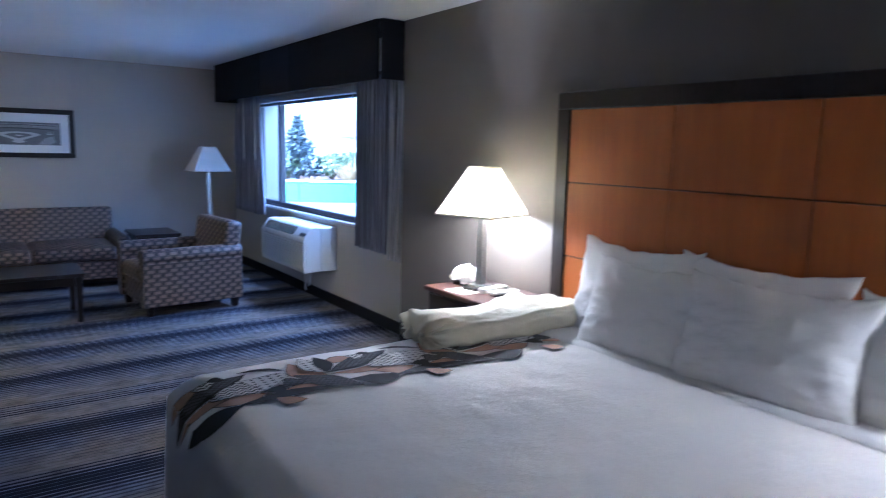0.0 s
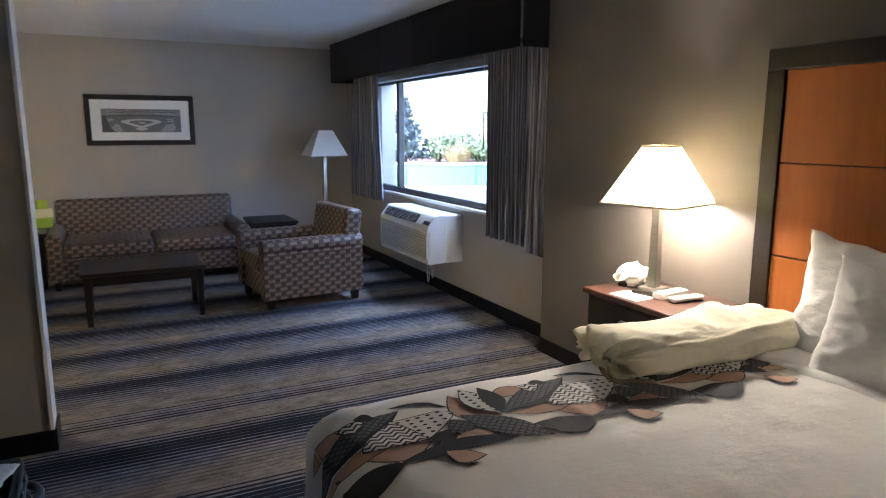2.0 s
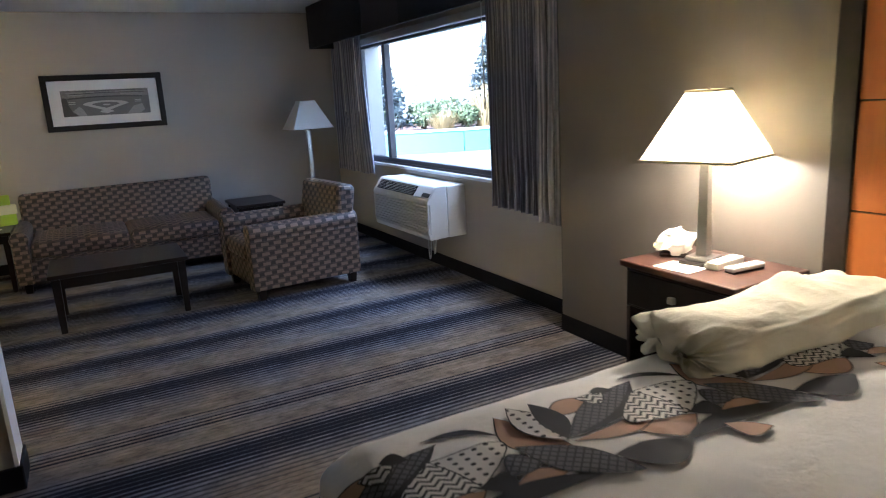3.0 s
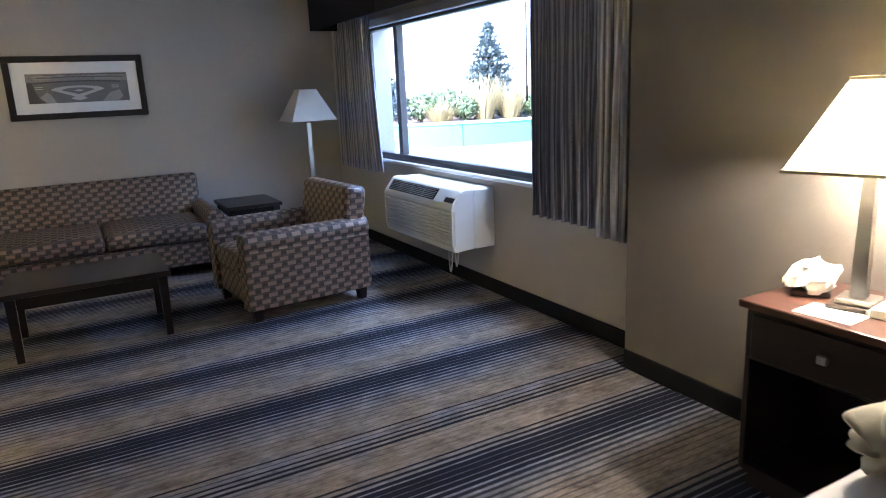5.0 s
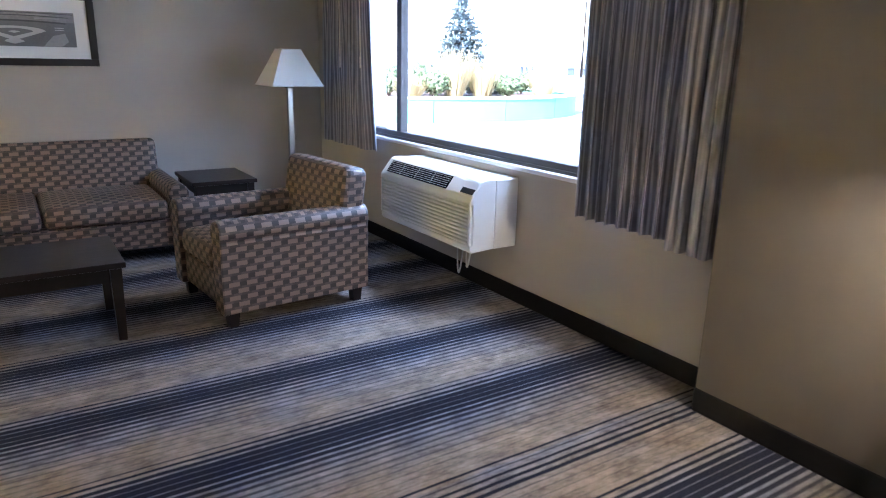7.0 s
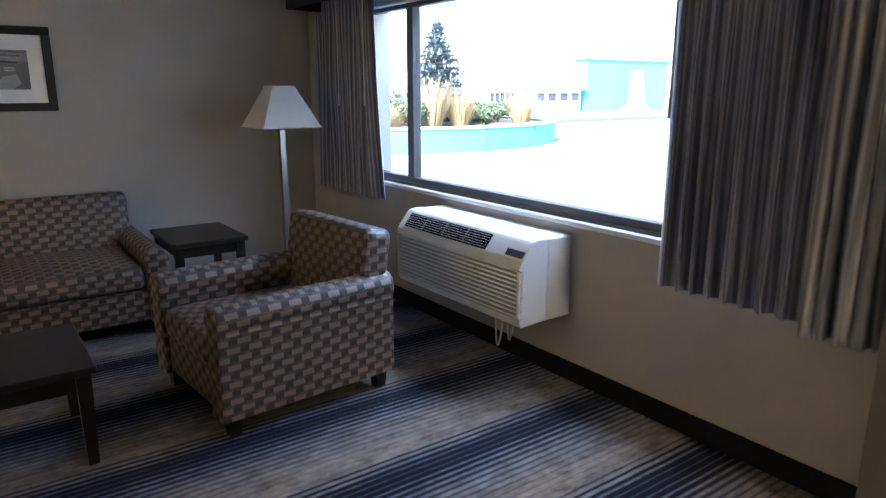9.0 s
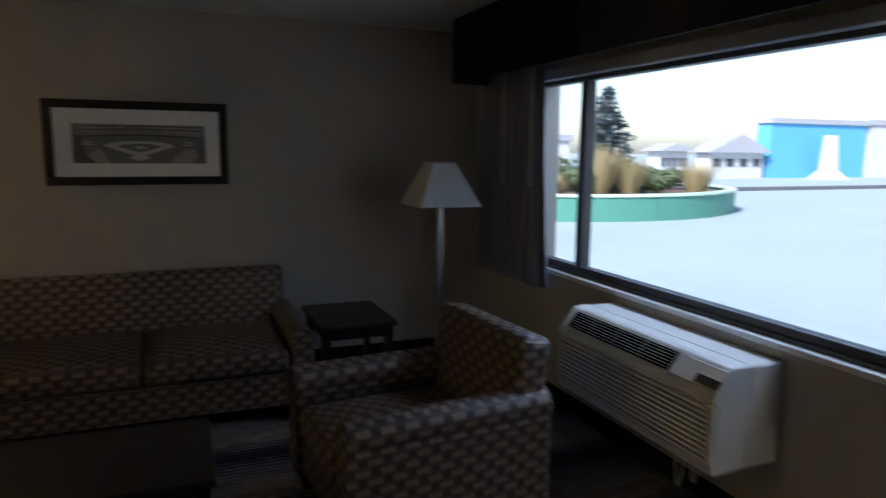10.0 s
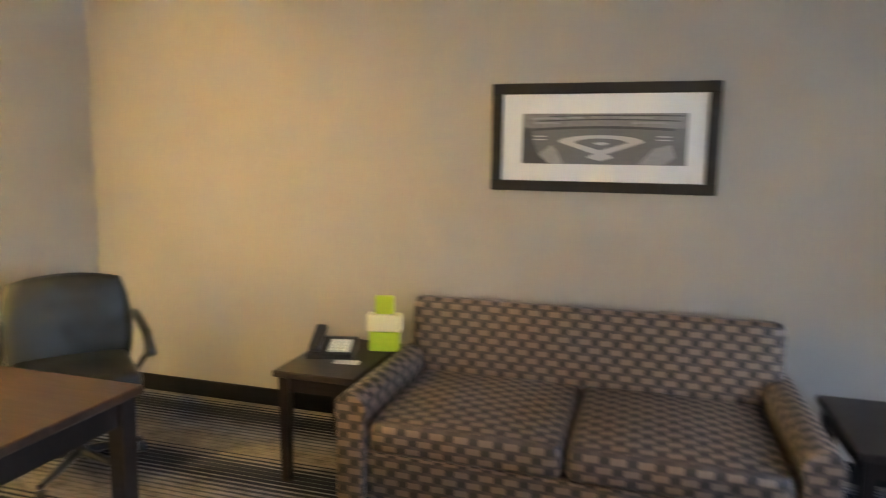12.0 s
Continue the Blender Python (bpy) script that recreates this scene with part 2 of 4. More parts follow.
M["pillow"] = linen("white_pillow_cotton", (0.80, 0.79, 0.78), 0.5)
M["bag"] = linen("cream_crumpled_cloth", (0.74, 0.69, 0.52), 0.4)
M["ink"] = plain("dark_print", (0.022, 0.022, 0.026), 0.85, grain=200)
M["peach"] = plain("peach_print", (0.50, 0.315, 0.22), 0.85, grain=200)
M["dots"] = print_dots("dotted_print", (0.70, 0.68, 0.65), (0.02, 0.02, 0.025), "dots")
M["zigzag"] = print_dots("zigzag_print", (0.70, 0.68, 0.65), (0.03, 0.03, 0.035), "zigzag")
M["net"] = print_dots("net_print", (0.12, 0.12, 0.13), (0.035, 0.035, 0.04), "net")
M["shade_lit"] = shade_material("lit_shade_cloth", (0.92, 0.85, 0.68), 0.5)
M["shade"] = shade_material("white_shade_cloth", (0.86, 0.85, 0.83), 0)
M["trim"] = plain("cream_shade_trim", (0.66, 0.58, 0.36), 0.7)
M["nickel"] = plain("brushed_nickel", (0.30, 0.285, 0.27), 0.34, 0.9, amount=0.06)
M["dark_metal"] = plain("dark_bronze_metal", (0.06, 0.05, 0.045), 0.35, 0.7)
M["frame"] = plain("black_picture_frame", (0.014, 0.012, 0.012), 0.4)
M["matboard"] = plain("white_mat_board", (0.80, 0.80, 0.80), 0.8, amount=0.03)
M["photo_dark"] = plain("dark_photo_grey", (0.075, 0.075, 0.078), 0.5, grain=90, amount=0.5)
M["photo_mid"] = plain("mid_photo_grey", (0.165, 0.165, 0.17), 0.5, grain=120, amount=0.5)
M["photo_stand"] = plain("grandstand_photo_grey", (0.24, 0.235, 0.235), 0.5, grain=55, amount=0.9)
M["photo_pale"] = plain("soft_photo_grey", (0.33, 0.33, 0.335), 0.5, grain=60, amount=0.5)
M["photo_light"] = plain("pale_photo_grey", (0.52, 0.52, 0.52), 0.5, grain=80, amount=0.2)
M["leather"] = plain("black_leather", (0.009, 0.010, 0.010), 0.42, grain=140, bump=0.2)
M["lime"] = plain("lime_green_card", (0.42, 0.56, 0.03), 0.45)
M["paper"] = plain("white_paper", (0.80, 0.79, 0.75), 0.8, amount=0.03)
M["cream"] = plain("cream_card", (0.75, 0.70, 0.45), 0.7)
M["case"] = plain("navy_suitcase_cloth", (0.022, 0.046, 0.066), 0.5, grain=350, bump=0.3)
M["clothes_dark"] = linen("dark_clothes", (0.02, 0.02, 0.025), 0.8)
M["clothes_pale"] = linen("pale_blue_shirt", (0.52, 0.60, 0.76), 0.2)
M["webbing"] = plain("white_webbing", (0.62, 0.62, 0.62), 0.7, grain=300, bump=0.3)
M["deck"] = plain("pale_concrete_deck", (0.31, 0.38, 0.395), 0.75, grain=5, coarse=0.35, amount=0.22)
M["teal"] = plain("teal_painted_wall", (0.07, 0.24, 0.185), 0.6, grain=8, coarse=0.8)
M["cap"] = plain("pale_planter_cap", (0.50, 0.66, 0.58), 0.6)
M["soil"] = plain("garden_soil", (0.14, 0.09, 0.06), 0.95, grain=14, amount=0.4)
M["needles"] = plain("blue_spruce_needles", (0.15, 0.20, 0.22), 0.8, grain=6, amount=0.4)
M["leaves"] = plain("shrub_leaves", (0.085, 0.125, 0.06), 0.7, grain=6, amount=0.45)
M["straw"] = plain("dry_ornamental_grass", (0.34, 0.29, 0.15), 0.8, grain=6, amount=0.3)
M["bark"] = plain("grey_bark", (0.10, 0.075, 0.055), 0.9, grain=20, bump=0.5)
M["far_white"] = plain("far_pale_render", (0.50, 0.51, 0.53), 0.8, grain=3, coarse=0.6, amount=0.25)
M["far_blue"] = plain("far_blue_cladding", (0.10, 0.36, 0.62), 0.6)
M["far_grey"] = plain("far_grey_render", (0.34, 0.35, 0.38), 0.7)
M["far_red"] = plain("far_red_sign", (0.45, 0.06, 0.05), 0.6)
M["far_glass"] = plain("far_dark_glazing", (0.05, 0.06, 0.08), 0.2)
M["curb"] = plain("dark_kerb_edge", (0.10, 0.11, 0.12), 0.8)

# ---------------------------------------------------------------- builders


def box_uv(bm):
    """UVs in metres, from the side that each face looks to."""
    layer = bm.loops.layers.uv.verify()
    bm.normal_update()
    for f in bm.faces:
        nx, ny, nz = (abs(c) for c in f.normal)
        for lp in f.loops:
            x, y, z = lp.vert.co
            lp[layer].uv = (y, z) if nx >= ny and nx >= nz else (x, z) if ny >= nz else (x, y)


def part(name, bm, material, parent=None, label="", smooth=False, uv=True):
    if uv:
        box_uv(bm)
    me = bpy.data.meshes.new(name)
    bm.to_mesh(me)
    bm.free()
    me.materials.append(M[material])
    if smooth:
        me.shade_smooth()
    ob = new(name, me)
    if parent:
        ob.parent = parent
    if label:
        ob["label"] = label
    return ob


def thing(name, place, label, category, group="", turn=0.0):
    ob = new(name)
    ob.empty_display_size = 0.1
    ob.matrix_basis = pose(*place, 0, 0, turn)
    return tagged(ob, label, category, group)


def structure(name, bm, material, label="", smooth=False):
    return tagged(part(name, bm, material, None, smooth=smooth), label, "", "", "structure")


def add_box(bm, x0, x1, y0, y1, z0, z1, bevel=0.0, seg=2, m=None):
    r = bmesh.ops.create_cube(bm, size=1.0)
    vs = r["verts"]
    for v in vs:
        v.co = Vector((x0 + (v.co.x + 0.5) * (x1 - x0), y0 + (v.co.y + 0.5) * (y1 - y0), z0 + (v.co.z + 0.5) * (z1 - z0)))
    if bevel:
        es = list({e for v in vs for e in v.link_edges})
        r = bmesh.ops.bevel(bm, geom=es, offset=bevel, segments=seg, affect="EDGES", profile=0.5)
        vs = list({v for f in r["faces"] for v in f.verts} | {v for v in vs if v.is_valid})
    if m is not None:
        bmesh.ops.transform(bm, matrix=m, verts=vs)
    return vs


def box(x0, x1, y0, y1, z0, z1, bevel=0.0, seg=2, m=None):
    bm = bmesh.new()
    add_box(bm, x0, x1, y0, y1, z0, z1, bevel, seg, m)
    return bm


def leg(x, y, z0, z1, top, foot):
    """A square leg that tapers towards the floor."""
    bm = bmesh.new()
    vs = add_box(bm, -1, 1, -1, 1, z0, z1)
    for v in vs:
        h = top / 2 if v.co.z > (z0 + z1) / 2 else foot / 2
        v.co.x, v.co.y = x + v.co.x * h, y + v.co.y * h
    return bm


def rod(a, b, r, r2=None, sides=12):
    bm = bmesh.new()
    a, b = Vector(a), Vector(b)
    bmesh.ops.create_cone(bm, cap_ends=True, segments=sides, radius1=r, radius2=r if r2 is None else r2, depth=(b - a).length)
    q = Vector((0, 0, 1)).rotation_difference(b - a).to_matrix().to_4x4()
    bmesh.ops.transform(bm, matrix=Matrix.Translation((a + b) / 2) @ q, verts=bm.verts)
    return bm


def extrude_profile(profile, y0, y1, axis="y", bevel=0.0, seg=2):
    """A closed outline in (x, z), drawn along y (or in (y, z), along x)."""
    bm = bmesh.new()
    ring = []
    for t in (y0, y1):
        ring.append([bm.verts.new((p, t, q) if axis == "y" else (t, p, q)) for p, q in profile])
    n = len(profile)
    bm.faces.new(ring[0])
    bm.faces.new(list(reversed(ring[1])))
    for i in range(n):
        j = (i + 1) % n
        bm.faces.new((ring[0][j], ring[0][i], ring[1][i], ring[1][j]))
    bmesh.ops.recalc_face_normals(bm, faces=bm.faces)
    if bevel:
        bmesh.ops.bevel(bm, geom=list(bm.edges), offset=bevel, segments=seg, affect="EDGES", profile=0.5)
    return bm


def tube(points, r, sides=8, closed=False):
    """A round cable through points."""
    bm = bmesh.new()
    pts = [Vector(p) for p in points]
    rings = []
    for i, p in enumerate(pts):
        d = (pts[min(i + 1, len(pts) - 1)] - pts[max(i - 1, 0)]).normalized()
        side = d.cross(Vector((0.3, 0.2, 1))).normalized()
        up = side.cross(d)
        rings.append([bm.verts.new(p + r * (side * math.cos(a) + up * math.sin(a))) for a in [math.tau * k / sides for k in range(sides)]])
    for a, b in zip(rings, rings[1:]):
        for k in range(sides):
            bm.faces.new((a[k], a[(k + 1) % sides], b[(k + 1) % sides], b[k]))
    bm.faces.new(list(reversed(rings[0])))
    bm.faces.new(rings[-1])
    bmesh.ops.recalc_face_normals(bm, faces=bm.faces)
    return bm


def cushion(sx, sy, sz, n=22, power=2.6, wrinkle=0.0, seed=0.0, pinch=0.0):
    """A stuffed form: flat at the rim, swollen in the middle."""
    bm = bmesh.new()
    grid = {}
    for side in (1, -1):
        for i in range(n + 1):
            for j in range(n + 1):
                rim = i in (0, n) or j in (0, n)
                if side < 0 and rim:
                    grid[side, i, j] = grid[1, i, j]
                    continue
                u, v = 2 * i / n - 1, 2 * j / n - 1
                h = ((1 - abs(u) ** power) * (1 - abs(v) ** power)) ** 0.55 if not rim else 0.0
                px = u * (1 - pinch * (1 - abs(v) ** 2) * abs(u) ** 3 * 0.5)
                py = v * (1 - pinch * (1 - abs(u) ** 2) * abs(v) ** 3 * 0.5)
                w = wrinkle * noise.noise(Vector((u * 3 + seed, v * 5, side))) + wrinkle * 0.5 * noise.noise(Vector((u * 9 + seed, v * 9, side)))
                grid[side, i, j] = bm.verts.new((px * sx / 2, py * sy / 2, side * (h * sz / 2) + w))
    for side in (1, -1):
        for i in range(n):
            for j in range(n):
                q = [grid[side, i, j], grid[side, i + 1, j], grid[side, i + 1, j + 1], grid[side, i, j + 1]]
                bm.faces.new(q if side > 0 else list(reversed(q)))
    return bm


def moved(bm, m):
    bmesh.ops.transform(bm, matrix=m, verts=bm.verts)
    return bm


# ---------------------------------------------------------------- the rooms
XH, XW, YB, XL, YS, H = 3.53, 3.71, 9.46, -1.74, -1.6, 2.44
structure("floor", box(XL, 4.0, YS, YB, -0.1, 0.0), "carpet", "dark striped wall-to-wall carpet")
structure("ceiling", box(XL - 0.15, 4.0, YS - 0.15, YB + 0.15, H, H + 0.12), "ceiling", "plain white painted ceiling")
structure("wall_bed", box(XH, 4.0, YS, 5.04, 0, H), "wall_dark", "taupe painted wall behind the bed")
structure("wall_back", box(XL - 0.15, 4.0, YB, YB + 0.15, 0, H), "wall", "greige painted wall behind the sofa")
structure("wall_west", box(XL - 0.15, XL, YS, YB, 0, H), "wall", "greige painted side wall")
structure("wall_south", box(XL - 0.15, 4.0, YS - 0.15, YS, 0, H), "wall", "greige painted wall")
# partition between the bed and the sitting area
structure("partition", box(XL, 0.62, 4.88, 5.04, 0, H), "wall", "greige painted partition wall")
# thin added strip whose white colour stands for daylight on the end face
structure("partition_lit_end", box(0.62, 0.635, 4.865, 5.055, 0.10, H), "end_lit", "end face of the partition, window light put into its white colour")
# window wall with its opening
WY0, WY1, WZ0, WZ1 = 5.40, 8.66, 0.84, 2.03
wall_w = bmesh.new()
add_box(wall_w, XW, 3.98, 5.04, YB, 0, WZ0)
add_box(wall_w, XW, 3.98, 5.04, YB, WZ1, H)
add_box(wall_w, XW, 3.98, 5.04, WY0, WZ0, WZ1)
add_box(wall_w, XW, 3.98, WY1, YB, WZ0, WZ1)
structure("wall_window", wall_w, "wall", "greige painted wall under the window")
# rubber base
for nm, b in (("baseboard", (XH - 0.012, XH, YS, 5.04)), ("baseboard", (XW - 0.012, XW, 5.04, YB)), ("baseboard", (XL, XW - 0.012, YB - 0.012, YB)),
              ("baseboard", (XL, 0.647, 4.853, 4.865)), ("baseboard", (0.635, 0.647, 4.865, 5.067)), ("baseboard", (XL, XL + 0.012, 5.1, YB - 0.012)),
              ("baseboard", (XH, XW - 0.012, 5.04, 5.052))):
    structure(nm, box(b[0], b[1], b[2], b[3], 0, 0.105, 0.004, 1), "base", "black vinyl baseboard")

# ---------------------------------------------------------------- window
window = tagged(new("window_1"), "wide sliding window in a dark bronze frame", "window", "", "structure")
for nm, b in (("frame_bottom", (WY0, WY1, WZ0, WZ0 + 0.055)), ("frame_top", (WY0, WY1, WZ1 - 0.06, WZ1)), ("frame_side", (WY0, WY0 + 0.05, WZ0 + 0.055, WZ1 - 0.06)),
              ("frame_side", (WY1 - 0.05, WY1, WZ0 + 0.055, WZ1 - 0.06)), ("mullion", (7.975, 8.045, WZ0 + 0.055, WZ1 - 0.06))):
    part(nm, box(3.735, 3.80, b[0], b[1], b[2], b[3], 0.004, 1), "bronze", window)
part("track", box(3.725, 3.735, WY0, WY1, WZ0, WZ0 + 0.018), "bronze", window)
for y0, y1, x in ((WY0 + 0.05, 7.975, 3.762), (8.045, WY1 - 0.05, 3.772)):
    pane = part("pane", box(x, x + 0.006, y0, y1, WZ0 + 0.055, WZ1 - 0.06), "glass", window)
    pane.visible_shadow = False
part("sill", box(3.688, 3.735, WY0 - 0.03, WY1 + 0.03, WZ0 - 0.028, WZ0 - 0.001, 0.004, 1), "sill", window, "white painted sill")
part("blind_rail", box(3.68, 3.733, WY0 + 0.02, WY1 - 0.02, WZ1 - 0.035, WZ1 + 0.03, 0.005, 1), "ac_grey", window, "grey drapery rail")


def drape(name, y0, y1, z0, z1, x, folds, material, taper, seed, label):
    """A pleated curtain, thick enough to have two sides."""
    bm = bmesh.new()
    nu, nv = folds * 10, 24
    layer = bm.loops.layers.uv.verify()
    grid, flat = [], []
    for i in range(nu + 1):
        u = i / nu
        col = []
        for j in range(nv + 1):
            v = j / nv
            amp = 0.018 + 0.016 * (1 - v) + 0.017 * noise.noise(Vector((u * 7 + seed, v * 1.6, 0)))
            ph = u * folds * math.tau + 1.7 * noise.noise(Vector((u * 4 + seed, v * 0.9, 4))) + 0.5 * noise.noise(Vector((u * 9 + seed, v * 2.2, 9)))
            y = y0 + u * (y1 - y0) + taper * (1 - v) ** 2 * (u if taper > 0 else 1 - u) + 0.012 * math.sin(2 * ph + seed)
            z = z0 + v * (z1 - z0) + (1 - v) * 0.012 * noise.noise(Vector((u * 11, seed, 0)))
            col.append(bm.verts.new((x + amp * math.sin(ph) + 0.006 * noise.noise(Vector((u * 22 + seed, v * 3, 6))), y, z)))
        grid.append(col)
    for i in range(nu):
        for j in range(nv):
            f = bm.faces.new((grid[i][j], grid[i + 1][j], grid[i + 1][j + 1], grid[i][j + 1]))
            for lp, (a, b) in zip(f.loops, ((i, j), (i + 1, j), (i + 1, j + 1), (i, j + 1))):
                lp[layer].uv = (a / nu * abs(y1 - y0) * 1.6, b / nv * (z1 - z0))
    ob = part(name, bm, material, None, smooth=True, uv=False)
    md = ob.modifiers.new("thickness", "SOLIDIFY")
    md.thickness = 0.004
    return tagged(ob, label, "curtain", "window curtains")


drape("curtain", 5.26, 5.90, 0.675, 2.10, 3.60, 9, "curtain", 0.0, 1.0, "grey striped pleated curtain drawn aside, hanging below the valance")
drape("curtain", 5.075, 5.30, 0.645, 2.10, 3.585, 4, "lining", 0.0, 3.0, "pale striped curtain edge bunched beside the wall corner")
drape("curtain", 8.23, 9.06, 0.735, 2.10, 3.60, 9, "curtain", -0.09, 5.0, "grey striped pleated curtain drawn aside near the floor lamp")

for y, x in ((5.88, 3.545), (8.30, 3.56), (8.64, 3.545)):
    wand = thing("curtain_wand", (x, y, 0), "thin white draw wand hanging on the window curtain", "curtain wand", "curtain wands")
    part("rod", rod((0, 0, 1.36), (0, 0, 2.06), 0.0045, sides=8), "cable", wand)
    part("grip", rod((0, 0, 1.355), (0, 0, 1.44), 0.0065, sides=8), "cable", wand)
    part("hook", rod((0, 0, 2.06), (3.60 - x, 0, 2.10), 0.003, sides=6), "dark_metal", wand)

rail = thing("curtain_rail", (0, 0, 0), "metal curtain rail hidden behind the valance", "curtain rail")
part("track", box(3.575, 3.625, 5.06, 9.10, 2.095, 2.125, 0.003, 1), "dark_metal", rail)
for y in (5.2, 7.0, 8.8):
    part("bracket", box(3.625, XW - 0.001, y, y + 0.03, 2.10, 2.12), "dark_metal", rail)
val = thing("valance", (0, 0, 0), "dark navy cloth-covered valance box above the window", "valance")
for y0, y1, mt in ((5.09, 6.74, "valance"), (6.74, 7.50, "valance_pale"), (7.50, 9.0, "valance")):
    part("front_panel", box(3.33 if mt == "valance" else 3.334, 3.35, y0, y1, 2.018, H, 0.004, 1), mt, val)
for y0 in (5.045, 8.98):
    part("end_panel", box(3.35, XW - 0.001, y0, y0 + 0.02, 2.018, H - 0.001), "valance", val)
part("top_board", box(3.35, XW - 0.001, 5.07, 8.98, H - 0.022, H - 0.001), "valance", val)

# ---------------------------------------------------------------- wall air conditioner
AY0, AY1 = 6.67, 7.765
ac = thing("air_conditioner", (-0.06, -0.17, 0.03), "ivory wall air conditioner with ribbed front under the window", "air conditioner")
prof = [(3.60, 0.325), (3.44, 0.315), (3.428, 0.33), (3.425, 0.36), (3.440, 0.365), (3.440, 0.598), (3.418, 0.604), (3.425, 0.635), (3.505, 0.735), (3.53, 0.742), (3.60, 0.742)]
part("front_cover", extrude_profile(prof, AY0, AY1, bevel=0.008), "ac", ac, smooth=False)
part("seam", box(3.6002, 3.6018, AY0 + 0.012, AY1 - 0.012, 0.335, 0.73), "black", ac)
part("sleeve", box(3.602, XW + 0.059, AY0 + 0.004, AY1 - 0.004, 0.322, 0.738, 0.006, 1), "ac", ac)
for k in range(10):
    z = 0.372 + k * 0.0228
    part("rib", extrude_profile([(3.4395, z - 0.002), (3.424, z - 0.004), (3.419, z - 0.001), (3.419, z + 0.005), (3.424, z + 0.008), (3.4395, z + 0.011)], AY0 + 0.024, AY1 - 0.02, bevel=0.0015, seg=1), "ac", ac)
for y0, y1 in ((AY0 + 0.002, AY0 + 0.025), (AY1 - 0.021, AY1 - 0.002)):
    part("rib_end", box(3.421, 3.4395, y0, y1, 0.364, 0.60, 0.006, 2), "ac", ac)
slope = pose(3.465, 0, 0.6885, 0, -51.3, 0)
part("grille_well", moved(box(-0.044, 0.044, 6.955, 7.70, -0.006, 0.0035), slope), "vent", ac, "dark outlet grille")
for k in range(6):
    x = -0.035 + k * 0.014
    part("louvre", moved(box(x - 0.001, x + 0.001, 6.96, 7.695, 0.0, 0.0046), slope), "ac", ac)
for y in (7.14, 7.33, 7.52):
    part("louvre_post", moved(box(-0.043, 0.043, y, y + 0.005, 0.0, 0.0041), slope), "ac_grey", ac)
part("control_door", moved(box(-0.05, 0.045, 6.67, 6.94, 0.0, 0.0055, 0.002, 1), slope), "ac", ac)
part("control_panel", moved(box(-0.040, -0.004, 6.675, 6.80, 0.004, 0.0075), slope), "black", ac, "dark control window")
for k, (y, dz) in enumerate(((6.98, 0.25), (6.88, 0.19))):
    pts = [(3.60, y + 0.07 * math.sin(a * 0.5 + 0.2 * k), 0.33 - dz * math.sin(a) ** 0.8) for a in [math.pi * i / 14 for i in range(15)]]
    part("cord", tube(pts, 0.005), "cable", ac, "white power cord loop", smooth=True)

# ---------------------------------------------------------------- framed picture
pic = thing("picture", (1.339, YB, 1.592), "black framed grey photograph of a baseball field on the wall", "picture")
PW, PH = 0.54, 0.265
for nm, b in (("frame_rail", (-PW, PW, PH - 0.052, PH)), ("frame_rail", (-PW, PW, -PH, -PH + 0.052)), ("frame_stile", (-PW, -PW + 0.052, -PH + 0.052, PH - 0.052)), ("frame_stile", (PW - 0.052, PW, -PH + 0.052, PH - 0.052))):
    part(nm, box(b[0], b[1], -0.03, -0.001, b[2], b[3], 0.004, 1), "frame", pic)
part("mat_board", box(-PW + 0.05, PW - 0.05, -0.012, -0.002, -PH + 0.05, PH - 0.05), "matboard", pic, "white mat board")


def flat_shape(points, y, d=0.0008):
    bm = bmesh.new()
    vs = [bm.verts.new((x, y, z)) for x, z in points]
    f = bm.faces.new(vs)
    r = bmesh.ops.extrude_face_region(bm, geom=[f])
    for v in r["geom"]:
        if isinstance(v, bmesh.types.BMVert):
            v.co.y -= d
    bmesh.ops.recalc_face_normals(bm, faces=bm.faces)
    return bm


def lens(cx, cz, w, up, down, y, n=20, notch=0.0):
    """A pointed oval, wider bow above or below."""
    pts = [(cx + w * math.cos(math.pi * i / n), cz + up * math.sin(math.pi * i / n)) for i in range(n + 1)]
    pts += [(cx - w * math.cos(math.pi * i / n), cz - down * (1 - abs(math.cos(math.pi * i / n)) ** (1.0 - notch))) for i in range(1, n)]
    return flat_shape(pts, y)


def band(x0, x1, z0, z1, arch, y, n=14):
    top = [(x0 + (x1 - x0) * i / n, z1 + arch * math.sin(math.pi * i / n)) for i in range(n + 1)]
    low = [(x0 + (x1 - x0) * i / n, z0 + arch * math.sin(math.pi * i / n)) for i in range(n, -1, -1)]
    return flat_shape(top + low, y)


part("photograph", box(-0.385, 0.40, -0.0135, -0.0121, -0.128, 0.118), "photo_mid", pic, "grey stadium photograph")
part("photo_stand", band(-0.384, 0.399, 0.047, 0.117, 0.0, -0.0136), "photo_stand", pic, "speckled grandstand rows")
part("photo_wall", band(-0.33, 0.34, 0.034, 0.046, 0.012, -0.0144), "photo_dark", pic)
part("photo_roof_edge", band(-0.31, 0.36, 0.078, 0.084, 0.008, -0.0144), "photo_dark", pic)
part("photo_roof_edge", band(-0.25, 0.39, 0.102, 0.107, 0.004, -0.0144), "photo_dark", pic)
for x0, x1, z in ((-0.34, -0.19, 0.088), (-0.16, -0.09, 0.092), (0.10, 0.24, 0.09), (-0.33, -0.20, 0.066), (0.14, 0.30, 0.066)):
    part("photo_crowd", band(x0, x1, z, z + 0.009, 0.003, -0.0144), "photo_pale", pic)
